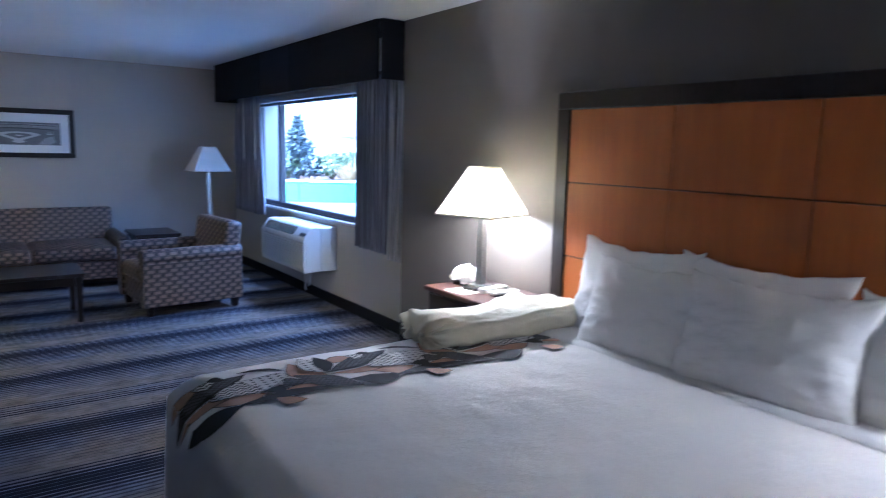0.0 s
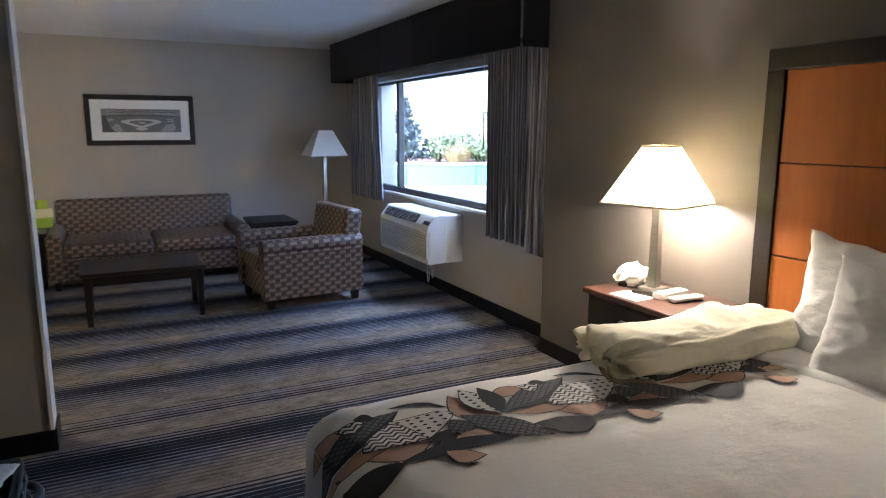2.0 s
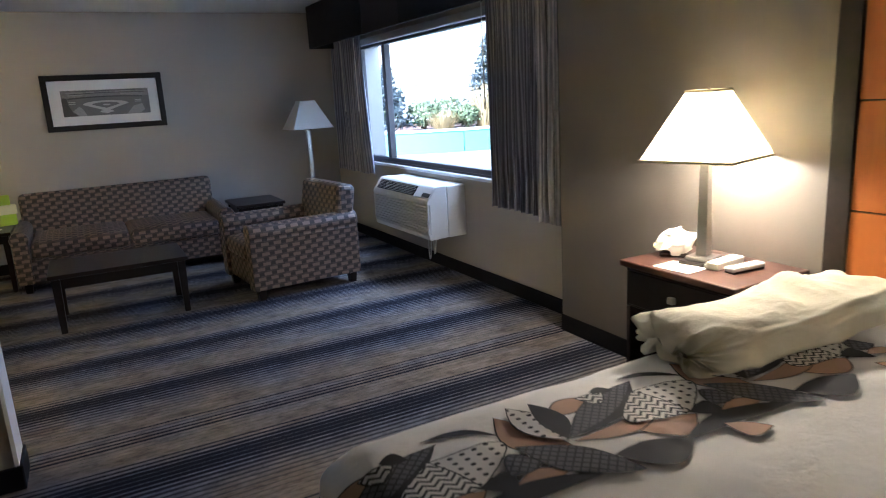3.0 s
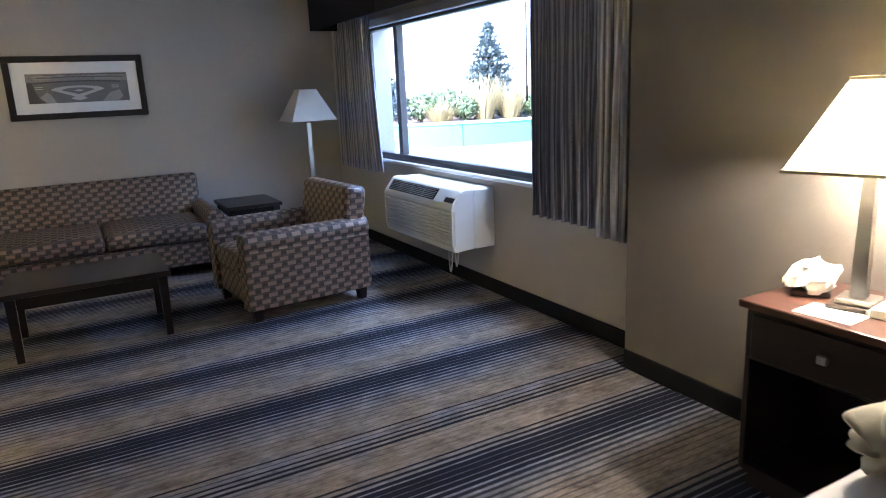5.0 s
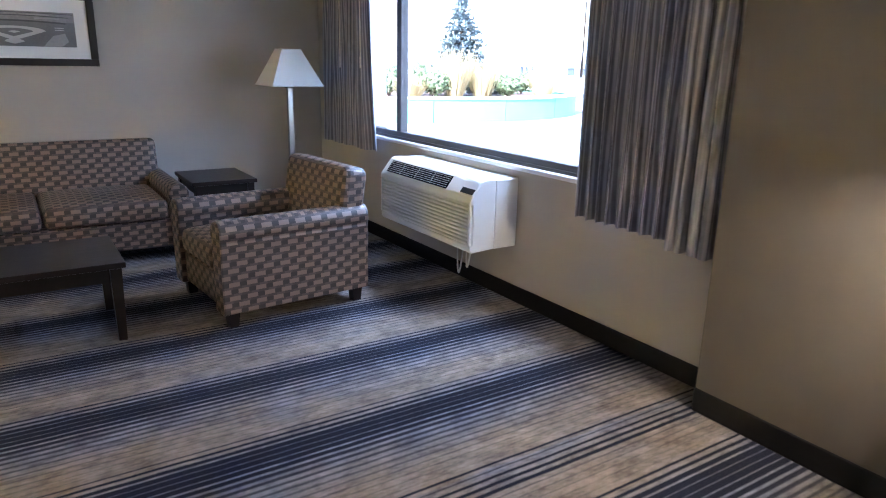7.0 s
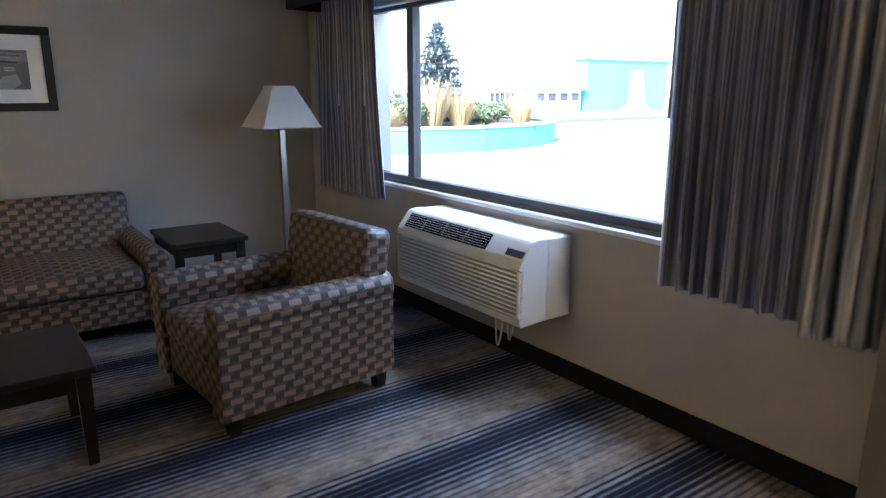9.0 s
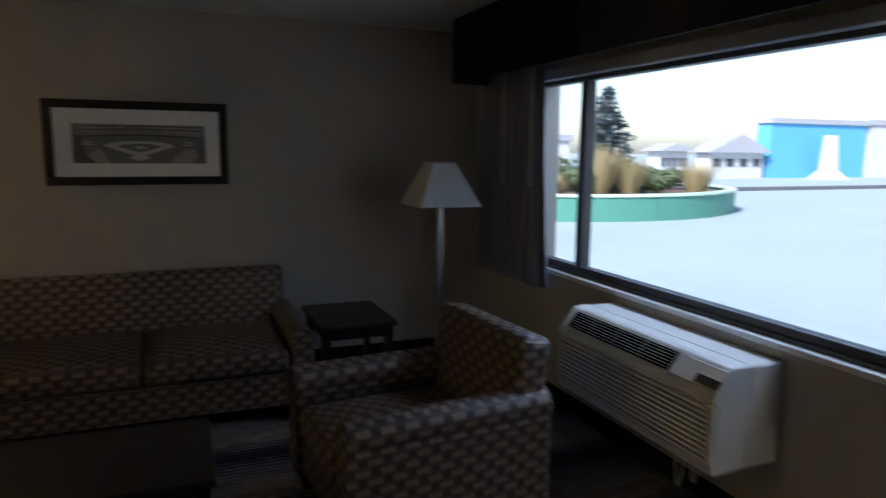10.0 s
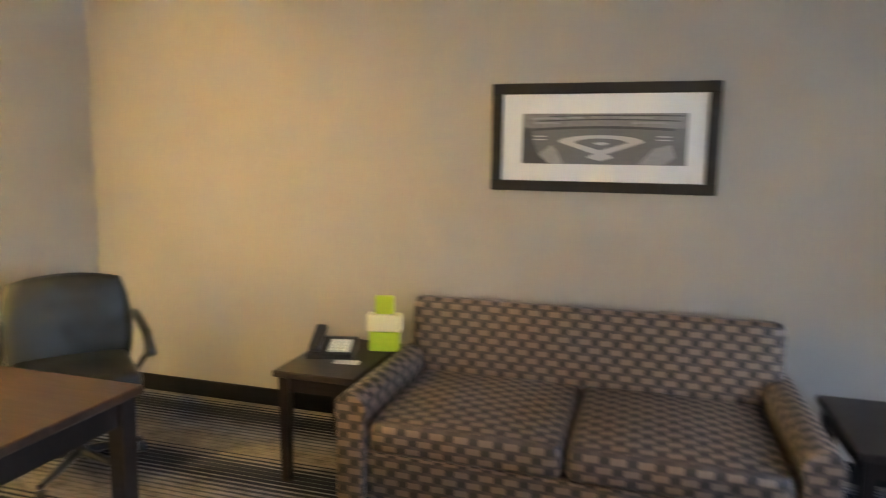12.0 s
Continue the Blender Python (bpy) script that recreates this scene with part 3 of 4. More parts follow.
part("photo_shade", flat_shape([(-0.384, -0.127), (-0.25, -0.127), (-0.30, -0.09), (-0.33, -0.02), (-0.34, 0.045), (-0.384, 0.06)], -0.0136), "photo_dark", pic)
part("photo_apron", flat_shape([(-0.30, -0.08), (-0.24, -0.035), (-0.21, -0.06), (-0.18, -0.127), (-0.25, -0.127)], -0.0144), "photo_pale", pic)
part("photo_apron", flat_shape([(0.18, -0.127), (0.25, -0.05), (0.33, -0.03), (0.35, -0.09), (0.30, -0.127)], -0.0144), "photo_pale", pic)
for x0 in (-0.325, 0.265):
    for z in (-0.012, 0.004):
        part("photo_dugout", band(x0, x0 + 0.06, z, z + 0.006, 0.0, -0.0144), "photo_light", pic)
part("photo_infield", lens(0.0, -0.02, 0.205, 0.034, 0.068, -0.0146), "photo_light", pic)
part("photo_grass", lens(0.0, -0.024, 0.125, 0.022, 0.036, -0.0155), "photo_mid", pic)
part("photo_mound", lens(0.005, -0.028, 0.036, 0.008, 0.008, -0.0164), "photo_light", pic)
part("photo_plate", lens(0.0, -0.096, 0.062, 0.02, 0.016, -0.0156), "photo_light", pic)

# ---------------------------------------------------------------- sofa and armchair


def rolled_arm(length, wide, high, z0):
    """An arm, front end at the origin, running along +y: a box with a rolled, overhanging top."""
    w = wide / 2
    p = [(-w * 0.72, z0), (w * 0.72, z0), (w * 0.72, high - 0.12)]
    p += [(w * 0.86 * math.cos(a) + 0.0, high - 0.075 + 0.075 * math.sin(a)) for a in [radians(d) for d in (-35, -10, 15, 40, 65, 90, 115, 140, 165, 190, 215)]]
    p += [(-w * 0.72, high - 0.12)]
    return extrude_profile(p, 0, length, bevel=0.012, seg=2)


def soft_box(x0, x1, y0, y1, z0, z1, r, puff=0.0, n=10):
    """An upholstered block with round edges and a slight swell."""
    bm = box(x0, x1, y0, y1, z0, z1, r, 3)
    if puff:
        bmesh.ops.subdivide_edges(bm, edges=[e for e in bm.edges if e.calc_length() > 0.2], cuts=n, use_grid_fill=True)
        cx, cy = (x0 + x1) / 2, (y0 + y1) / 2
        for v in bm.verts:
            u, w = (v.co.x - cx) / (x1 - x0) * 2, (v.co.y - cy) / (y1 - y0) * 2
            if v.co.z > (z0 + z1) / 2:
                v.co.z += puff * max(0, 1 - u * u) * max(0, 1 - w * w) + 0.004 * noise.noise(Vector((v.co.x * 6, v.co.y * 6, 1)))
    return bm


def seating(name, place, turn, width, depth, back_z, arm_z, seats, label, category, back_w):
    """Upholstered seat, front along -y, centre of its floor at place."""
    t = thing(name, place, label, category, "sitting group", turn)
    w, d = width / 2, depth / 2
    aw = 0.17
    part("seat_frame", soft_box(-w + 0.10, w - 0.10, -d + 0.03, d - 0.05, 0.09, 0.29, 0.02), "fabric", t)
    rec = pose(0, d - 0.155, 0.30, -9, 0, 0)
    part("backrest", moved(soft_box(-back_w / 2, back_w / 2, -0.085, 0.085, -0.17, back_z - 0.30, 0.045), rec), "fabric", t)
    for s in (-1, 1):
        part("armrest", moved(rolled_arm(depth - 0.02, aw, arm_z, 0.085), pose(s * (w - aw / 2), -d, 0)), "fabric", t, smooth=False)
    sw = (width - 2 * aw + 0.03) / seats
    for k in range(seats):
        x0 = -w + aw - 0.015 + k * sw
        part("seat_cushion", soft_box(x0 + 0.004, x0 + sw - 0.004, -d + 0.005, d - 0.20, 0.295, 0.435, 0.04, 0.03), "fabric", t, smooth=True)
    for x in (-w + 0.09, w - 0.09):
        for y in (-d + 0.07, d - 0.08):
            part("foot", leg(x, y, 0.0, 0.092, 0.065, 0.05), "espresso", t, "dark tapered wooden foot")
    return t


seating("sofa", (1.325, 8.90, 0), 0, 1.88, 0.96, 0.785, 0.545, 2, "two-seat sofa in beige and brown block-weave cloth by the wall", "sofa", 1.74)
seating("armchair", (2.47, 7.32, 0), -85, 0.86, 0.92, 0.82, 0.60, 1, "armchair in beige and brown block-weave cloth with rolled arms", "armchair", 0.76)

# ---------------------------------------------------------------- tables


def wood_table(name, place, w, d, h, top_t, leg_w, apron, label, category, group, inset=0.02, top="espresso_top"):
    t = thing(name, place, label, category, group)
    part("tabletop", box(-w / 2, w / 2, -d / 2, d / 2, h - top_t, h, 0.006, 2), top, t)
    zi = h - top_t - 0.0005
    x, y = w / 2 - inset - leg_w / 2, d / 2 - inset - leg_w / 2
    for sx in (-1, 1):
        for sy in (-1, 1):
            part("leg", leg(sx * x, sy * y, 0, zi, leg_w, leg_w * 0.72), "espresso", t)
    for s in (-1, 1):
        part("apron", box(-x + leg_w / 2, x - leg_w / 2, s * y - 0.01, s * y + 0.01, zi - apron, zi), "espresso", t)
        part("apron", box(s * x - 0.01, s * x + 0.01, -y + leg_w / 2, y - leg_w / 2, zi - apron, zi), "espresso", t)
    return t


wood_table("coffee_table", (1.165, 7.305, 0), 0.91, 0.61, 0.42, 0.03, 0.055, 0.075, "low dark wooden coffee table before the sofa", "coffee table", "")
wood_table("end_table", (2.53, 8.785, 0), 0.48, 0.60, 0.53, 0.03, 0.05, 0.07, "dark wooden end table between sofa and armchair", "end table", "end tables")
wood_table("end_table", (0.205, 8.92, 0), 0.40, 0.62, 0.53, 0.03, 0.05, 0.07, "dark wooden end table with telephone beside the sofa", "end table", "end tables")

# ---------------------------------------------------------------- lamps


def square_shade(half0, half1, z0, z1, material, trim, parent):
    """A four-sided tapering shade, open above and below."""
    bm = bmesh.new()
    t = 0.003
    rings = []
    for h, z in ((half0, z0), (half1, z1), (half1 - t, z1), (half0 - t, z0)):
        rings.append([bm.verts.new((sx * h, sy * h, z)) for sx, sy in ((-1, -1), (1, -1), (1, 1), (-1, 1))])
    for a, b in zip(rings, rings[1:] + rings[:1]):
        for k in range(4):
            bm.faces.new((a[k], a[(k + 1) % 4], b[(k + 1) % 4], b[k]))
    bmesh.ops.recalc_face_normals(bm, faces=bm.faces)
    s = part("shade", bm, material, parent, "square tapering cloth shade")
    for h, z in ((half0, z0), (half1, z1)):
        bm = bmesh.new()
        for k in (-1, 1):
            add_box(bm, -h - 0.002, h + 0.002, k * h - 0.003, k * h + 0.003, z - 0.004, z + 0.006)
            add_box(bm, k * h - 0.003, k * h + 0.003, -h + 0.003, h - 0.003, z - 0.004, z + 0.006)
        part("trim", bm, trim, s)
    return s


def table_lamp(place, turn, label):
    t = thing("table_lamp", place, label, "table lamp", "table lamps", turn)
    part("base", box(-0.075, 0.075, -0.075, 0.075, 0.0, 0.016, 0.004, 2), "dark_metal", t)
    part("plinth", box(-0.055, 0.055, -0.055, 0.055, 0.0162, 0.034, 0.004, 2), "nickel", t)
    part("column", leg(0, 0, 0.0342, 0.44, 0.036, 0.046), "nickel", t)
    part("cap", box(-0.03, 0.03, -0.03, 0.03, 0.4402, 0.452, 0.003, 1), "dark_metal", t)
    part("socket", rod((0, 0, 0.4522), (0, 0, 0.51), 0.014), "dark_metal", t)
    square_shade(0.195, 0.065, 0.445, 0.715, "shade_lit", "trim", t)
    part("harp_bar", box(-0.063, 0.063, -0.002, 0.002, 0.708, 0.712), "dark_metal", t)
    part("finial", rod((0, 0, 0.7122), (0, 0, 0.73), 0.008, 0.004), "dark_metal", t)
    return t


table_lamp((3.31, 3.79, 0.711), 14, "lit bedside lamp with cream shade and nickel column")

fl = thing("floor_lamp", (3.175, 8.82, 0), "unlit floor lamp with white square shade and nickel post", "floor lamp")
part("base", box(-0.14, 0.14, -0.14, 0.14, 0, 0.022, 0.005, 2), "dark_metal", fl)
part("post", leg(0, 0, 0.0222, 1.185, 0.036, 0.05), "nickel", fl)
part("collar", box(-0.03, 0.03, -0.03, 0.03, 1.1852, 1.20, 0.003, 1), "dark_metal", fl)
part("socket", rod((0, 0, 1.2002), (0, 0, 1.29), 0.014), "dark_metal", fl)
square_shade(0.21, 0.08, 1.21, 1.485, "shade", "shade", fl)
part("harp_bar", box(-0.079, 0.079, -0.002, 0.002, 1.477, 1.481), "dark_metal", fl)

# ---------------------------------------------------------------- bed
BX0, BX1, BY0, BY1, BZ = 1.42, 3.44, 1.20, 3.365, 0.665
hb = thing("headboard", (0, 0, 0), "tall cherry veneer headboard in a dark frame on the wall", "headboard")
HY0, HY1, HZ = 1.275, 3.375, 1.838
part("top_rail", box(3.47, XH - 0.001, HY0, HY1, HZ - 0.088, HZ, 0.004, 1), "espresso", hb)
for y0, y1 in ((HY0, HY0 + 0.088), (HY1 - 0.088, HY1)):
    part("stile", box(3.47, XH - 0.001, y0, y1, 0.25, HZ - 0.0885, 0.004, 1), "espresso", hb)
part("backing", box(3.50, XH - 0.001, HY0 + 0.0885, HY1 - 0.0885, 0.25, HZ - 0.089), "espresso", hb)
pw = (HY1 - HY0 - 0.176) / 3
for j, (z0, z1) in enumerate(((0.5, 0.973), (0.979, 1.366), (1.372, HZ - 0.091))):
    for k in range(3):
        y0 = HY0 + 0.088 + k * pw
        part("panel", box(3.478, 3.4995, y0 + 0.002, y0 + pw - 0.002, z0, z1, 0.002, 1), "cherry", hb)

bed = thing("bed", (0, 0, 0), "king bed with white cover printed along its edge", "bed")
part("box_spring", box(BX0 + 0.08, BX1, BY0 + 0.08, BY1 - 0.08, 0.10, 0.33, 0.03, 2), "espresso", bed)
part("mattress", box(BX0 + 0.04, BX1, BY0 + 0.04, BY1 - 0.04, 0.332, BZ - 0.03, 0.05, 3), "sheet", bed)


def bed_height(x, y):
    """The cover's upper side: round shoulders at its edges, gentle dents."""
    z = BZ
    for dist in (x - BX0, y - BY0, BY1 - y):
        if dist < 0.16:
            z -= 0.075 * (1 - max(dist, 0) / 0.16) ** 2.2
    return z + 0.010 * noise.noise(Vector((x * 2.2, y * 2.6, 0))) + 0.004 * noise.noise(Vector((x * 7, y * 8, 3))) + 0.005 * max(0.0, noise.noise(Vector((x * 16, y * 5, 7)))) ** 2


def spread():
    bm = bmesh.new()
    nx, ny = 90, 100
    top = [[bm.verts.new((BX0 + (BX1 - BX0) * i / nx, BY0 + (BY1 - BY0) * j / ny, 0)) for j in range(ny + 1)] for i in range(nx + 1)]
    for i in range(nx + 1):
        for j in range(ny + 1):
            v = top[i][j]
            # round the two foot corners
            cx, cy = BX0 + 0.14, (BY0 + 0.14 if v.co.y < 2.2 else BY1 - 0.14)
            dx, dy = v.co.x - cx, v.co.y - cy
            if dx < 0 and (dy < 0) == (v.co.y < 2.2) and math.hypot(dx, dy) > 1e-4:
                k = max(abs(dx), abs(dy)) / math.hypot(dx, dy)
                v.co.x, v.co.y = cx + dx * k, cy + dy * k
            v.co.z = bed_height(v.co.x, v.co.y)
    for i in range(nx):
        for j in range(ny):
            bm.faces.new((top[i][j], top[i + 1][j], top[i + 1][j + 1], top[i][j + 1]))
    rim = [top[i][0] for i in range(nx, 0, -1)] + [top[0][j] for j in range(ny)] + [top[i][ny] for i in range(nx + 1)]
    prev = rim
    for s in range(1, 9):
        row = []
        for k, v in enumerate(rim):
            a, b = rim[max(k - 1, 0)].co, rim[min(k + 1, len(rim) - 1)].co
            out = Vector((b.y - a.y, a.x - b.x, 0)).normalized() * -1
            f = s / 8
            wave = 0.012 * f * math.sin(k * 0.42) + 0.01 * f * noise.noise(Vector((k * 0.13, 0, 0)))
            p = v.co + out * (0.012 * math.sin(f * 1.6) + wave)
            row.append(bm.verts.new((p.x, p.y, v.co.z - f * 0.44)))
        for k in range(len(rim) - 1):
            bm.faces.new((prev[k], prev[k + 1], row[k + 1], row[k]))
        prev = row
    bmesh.ops.recalc_face_normals(bm, faces=bm.faces)
    return bm


cover = part("cover", spread(), "sheet", bed, "white bed cover with a printed band", smooth=True)


fold = bmesh.new()
fx = [3.06, 3.075, 3.10, 3.18, 3.26, 3.34, 3.43]
rows_f = []
for j in range(61):
    y = BY0 + 0.03 + (BY1 - BY0 - 0.35) * j / 60
    rows_f.append([fold.verts.new((x + 0.012 * noise.noise(Vector((y * 3, 1, 0))), y, bed_height(x, y) + (0.002, 0.013, 0.018, 0.015, 0.013, 0.012, 0.012)[i] + 0.004 * noise.noise(Vector((x * 9, y * 6, 2))))) for i, x in enumerate(fx)])
for p, q in zip(rows_f, rows_f[1:]):
    for i in range(len(fx) - 1):
        fold.faces.new((p[i], p[i + 1], q[i + 1], q[i]))
bmesh.ops.recalc_face_normals(fold, faces=fold.faces)
part("turned_sheet", fold, "pillow", bed, "white sheet turned down below the pillows", smooth=True)


def print_shape(points, lift):
    """A printed motif that follows the cover: outline in (x, y)."""
    bm = bmesh.new()
    f = bm.faces.new([bm.verts.new((x, y, 0)) for x, y in points])
    bmesh.ops.triangulate(bm, faces=[f])
    bmesh.ops.subdivide_edges(bm, edges=bm.edges, cuts=2, use_grid_fill=True)
    for v in bm.verts:
        over = max(0.0, BX0 + 0.004 - v.co.x)
        v.co.x = max(v.co.x, BX0 + 0.004)
        cx, cy = BX0 + 0.14, BY1 - 0.14
        dx, dy = v.co.x - cx, v.co.y - cy
        if dx < 0 and dy > 0:
            k = max(abs(dx), abs(dy)) / math.hypot(dx, dy)
            v.co.x, v.co.y = cx + dx * k, cy + dy * k
        v.co.z = bed_height(v.co.x, v.co.y) + lift - over
        v.co.x -= min(over * 0.35, 0.034) + (lift if over else 0.0)
    bmesh.ops.recalc_face_normals(bm, faces=bm.faces)
    if sum(fc.normal.z - fc.normal.x for fc in bm.faces) < 0:
        bmesh.ops.reverse_faces(bm, faces=bm.faces)
    return bm


def leaf(x0, y0, x1, y1, b0, b1, n=12):
    """A form between two arcs from one tip to the other; b: how far each bows, as a share of the length."""
    a, c = Vector((x0, y0)), Vector((x1, y1))
    d = c - a
    q = Vector((-d.y, d.x))
    one = [a + d * (i / n) + q * b0 * math.sin(math.pi * i / n) for i in range(n + 1)]
    two = [a + d * (i / n) + q * b1 * math.sin(math.pi * i / n) for i in range(n - 1, 0, -1)]
    return [tuple(p) for p in one + two]


MOTIF = [
    ("peach", leaf(0.213, 0.181, 0.288, -0.053, 0.08, -0.34)),
    ("peach", leaf(0.331, 0.110, 0.476, 0.139, 0.26, -0.21)),
    ("peach", leaf(-0.162, -0.052, 0.032, -0.073, 0.08, -0.40)),
    ("peach", leaf(-0.310, -0.025, 0.010, 0.020, -0.02, -0.20)),
    ("ink", leaf(0.002, 0.186, 0.180, 0.097, 0.22, 0.08)),
    ("ink", leaf(0.032, 0.158, -0.314, -0.011, 0.17, 0.06)),
    ("net", leaf(0.032, 0.158, -0.314, -0.011, -0.12, 0.09)),
    ("ink", leaf(-0.115, 0.155, -0.050, 0.135, 0.45, -0.20)),
    ("zigzag", leaf(-0.169, 0.145, -0.088, 0.137, 0.07, -0.60)),
    ("dots", leaf(-0.019, 0.096, 0.029, -0.062, 1.00, -0.05)),
    ("zigzag", leaf(-0.019, 0.096, 0.029, -0.062, 0.03, -0.95)),
    ("ink", leaf(0.019, -0.063, 0.090, -0.128, 0.75, -0.06)),
    ("peach", leaf(0.093, -0.100, 0.222, -0.118, 0.25, -0.12)),
    ("ink", leaf(-0.110, -0.165, 0.285, -0.173, 0.17, 0.01)),
    ("net", leaf(0.099, -0.067, 0.189, -0.059, 0.75, -0.14)),
    ("ink", leaf(0.329, -0.129, 0.532, -0.167, 0.15, -0.40)),
    ("net", leaf(0.173, 0.026, 0.348, -0.207, 0.14, -0.20)),
    ("dots", leaf(0.259, 0.196, 0.288, -0.019, 0.17, -0.22)),
    ("ink", leaf(0.319, 0.186, 0.290, -0.020, 0.25, -0.10)),
    ("peach", leaf(0.036, -0.156, 0.119, -0.221, 0.12, -0.50)),
]
for rep, (ox, oy) in enumerate(((1.038, 3.0), (1.65, 3.0), (2.262, 3.0), (2.874, 3.0))):
    for k, (mt, pts) in enumerate(MOTIF):
        pts = [(ox + x, oy + y) for x, y in pts]
        if max(x for x, y in pts) < BX0 + 0.02 or min(x for x, y in pts) < BX0 - 0.33 or max(x for x, y in pts) > BX1 - 0.32:
            continue
        pts = [(x, min(y, BY1 - 0.03)) for x, y in pts]
        if mt != "ink":
            mx, my = sum(x for x, y in pts) / len(pts), sum(y for x, y in pts) / len(pts)
            rim = [(x + 0.0045 * (x - mx) / max(0.02, math.hypot(x - mx, y - my)), min(BY1 - 0.028, y + 0.0045 * (y - my) / max(0.02, math.hypot(x - mx, y - my)))) for x, y in pts]
            part("printed_outline", print_shape(rim, 0.0010 + 0.0004 * k), "ink", cover)
        part("printed_motif", print_shape(pts, 0.0012 + 0.0004 * k), mt, cover)


def pillow(place, turn, tilt, sx, sy, sz, seed, label):
    t = cushion(sx, sy, sz, 44, 2.7, 0.008, seed, 0.20)
    for v in t.verts:
        u, w = v.co.x / sx * 2, v.co.y / sy * 2
        r, a = max(abs(u), abs(w)), math.atan2(w, u)
        k = r ** 3 * (1 - r ** 10)
        v.co.z += 0.007 * k * math.sin(a * 13 + 4 * noise.noise(Vector((u * 2, w * 2, seed)))) + 0.006 * abs(noise.noise(Vector((u * 5, w * 9 + seed, 1))))
        v.co.x += 0.010 * noise.noise(Vector((w * 4, seed, 0))) * abs(u)
        v.co.y += 0.012 * noise.noise(Vector((u * 4, seed, 3))) * abs(w) - 0.02 * (1 - u * u) * max(w, 0)
    ob = part("pillow", t, "pillow", None, smooth=True)
    ob.matrix_basis = pose(*place, 0, 0, turn) @ pose(0, 0, 0, 90 - tilt, 0, 0)
    return tagged(ob, label, "pillow", "bed pillows")


pillow((3.37, 2.74, 0.875), -90, 14, 0.68, 0.50, 0.17, 1.0, "white cotton pillow leaning on the headboard")
pillow((3.385, 2.15, 0.862), -90, 12, 0.74, 0.52, 0.15, 2.0, "white cotton pillow leaning on the headboard")
pillow((3.215, 2.56, 0.85), -90, 20, 0.60, 0.46, 0.17, 3.0, "white cotton pillow propped before another pillow")
pillow((3.215, 1.99, 0.85), -86, 20, 0.72, 0.48, 0.18, 4.0, "white cotton pillow propped before another pillow")
pillow((3.30, 1.42, 0.86), -92, 18, 0.68, 0.48, 0.18, 5.0, "white cotton pillow propped on the headboard")

bag = bmesh.new()
rings_b, NL, NR = [], 88, 56
for i in range(NL + 1):
    u = 2 * i / NL - 1
    r = max(0.0, 1 - abs(u) ** (16 if u < 0 else 6)) ** 0.45
    ring = []
    for k in range(NR):
        a = math.tau * k / NR
        c, d = math.cos(a), math.sin(a)
        y = 0.172 * math.copysign(abs(c) ** 0.6, c) * (0.55 + 0.45 * r)
        z = (0.070 + 0.010 * u) * math.copysign(abs(d) ** 0.62, d) * (0.25 + 0.75 * r)
        p = Vector((0.465 * u, y, z))
        up = max(0.0, d)
        # long folds that run with the cloth, a lifted corner, gathered ends
        ridge = (1 - abs(noise.noise(Vector((u * 1.3 + 3, c * 1.1, d * 1.1 + 5))))) ** 3
        fine = (1 - abs(noise.noise(Vector((u * 3.5 + 11, c * 6, d * 6 + 2))))) ** 5
        crease = 0.018 * ridge + 0.007 * fine * max(up, 0.3) + 0.005 * (1 - abs(noise.noise(Vector((u * 2.4, c * 4, d * 4 + 8))))) ** 4 * max(up, 0.2) - 0.010
        end = max(0.0, -u - 0.70) / 0.30 * (0.022 * math.sin(a * 9 + 3) + 0.014 * math.sin(a * 17)) + max(0.0, u - 0.80) * 0.05 * math.sin(a * 8)
        lift = 0.042 * math.exp(-((u - 0.40) / 0.13) ** 2) * up * max(0.0, c + 0.35)
        sag = -0.012 * math.exp(-((u - 0.12) / 0.22) ** 2) * up + 0.006 * up * math.sin(u * 7)
        p += Vector((0.035 * noise.noise(Vector((a * 2.5, u * 2, 2))) * abs(u), c * (crease + end), d * (crease + end) + lift + sag))
        ring.append(bag.verts.new(p))
    rings_b.append(ring)
for p, q in zip(rings_b, rings_b[1:]):
    for k in range(NR):
        bag.faces.new((p[k], q[k], q[(k + 1) % NR], p[(k + 1) % NR]))
bag.faces.new(rings_b[0])
bag.faces.new(list(reversed(rings_b[-1])))
bmesh.ops.recalc_face_normals(bag, faces=bag.faces)
bag_ob = part("bolster_pillow", bag, "bag", None, smooth=True)
bag_ob.matrix_basis = pose(2.93, 3.165, BZ + 0.050, 0, 0, -2)
tagged(bag_ob, "crumpled cream bolster pillow lying on the bed", "pillow")

# ---------------------------------------------------------------- nightstand
NW, ND, NH = 0.58, 0.41, 0.71


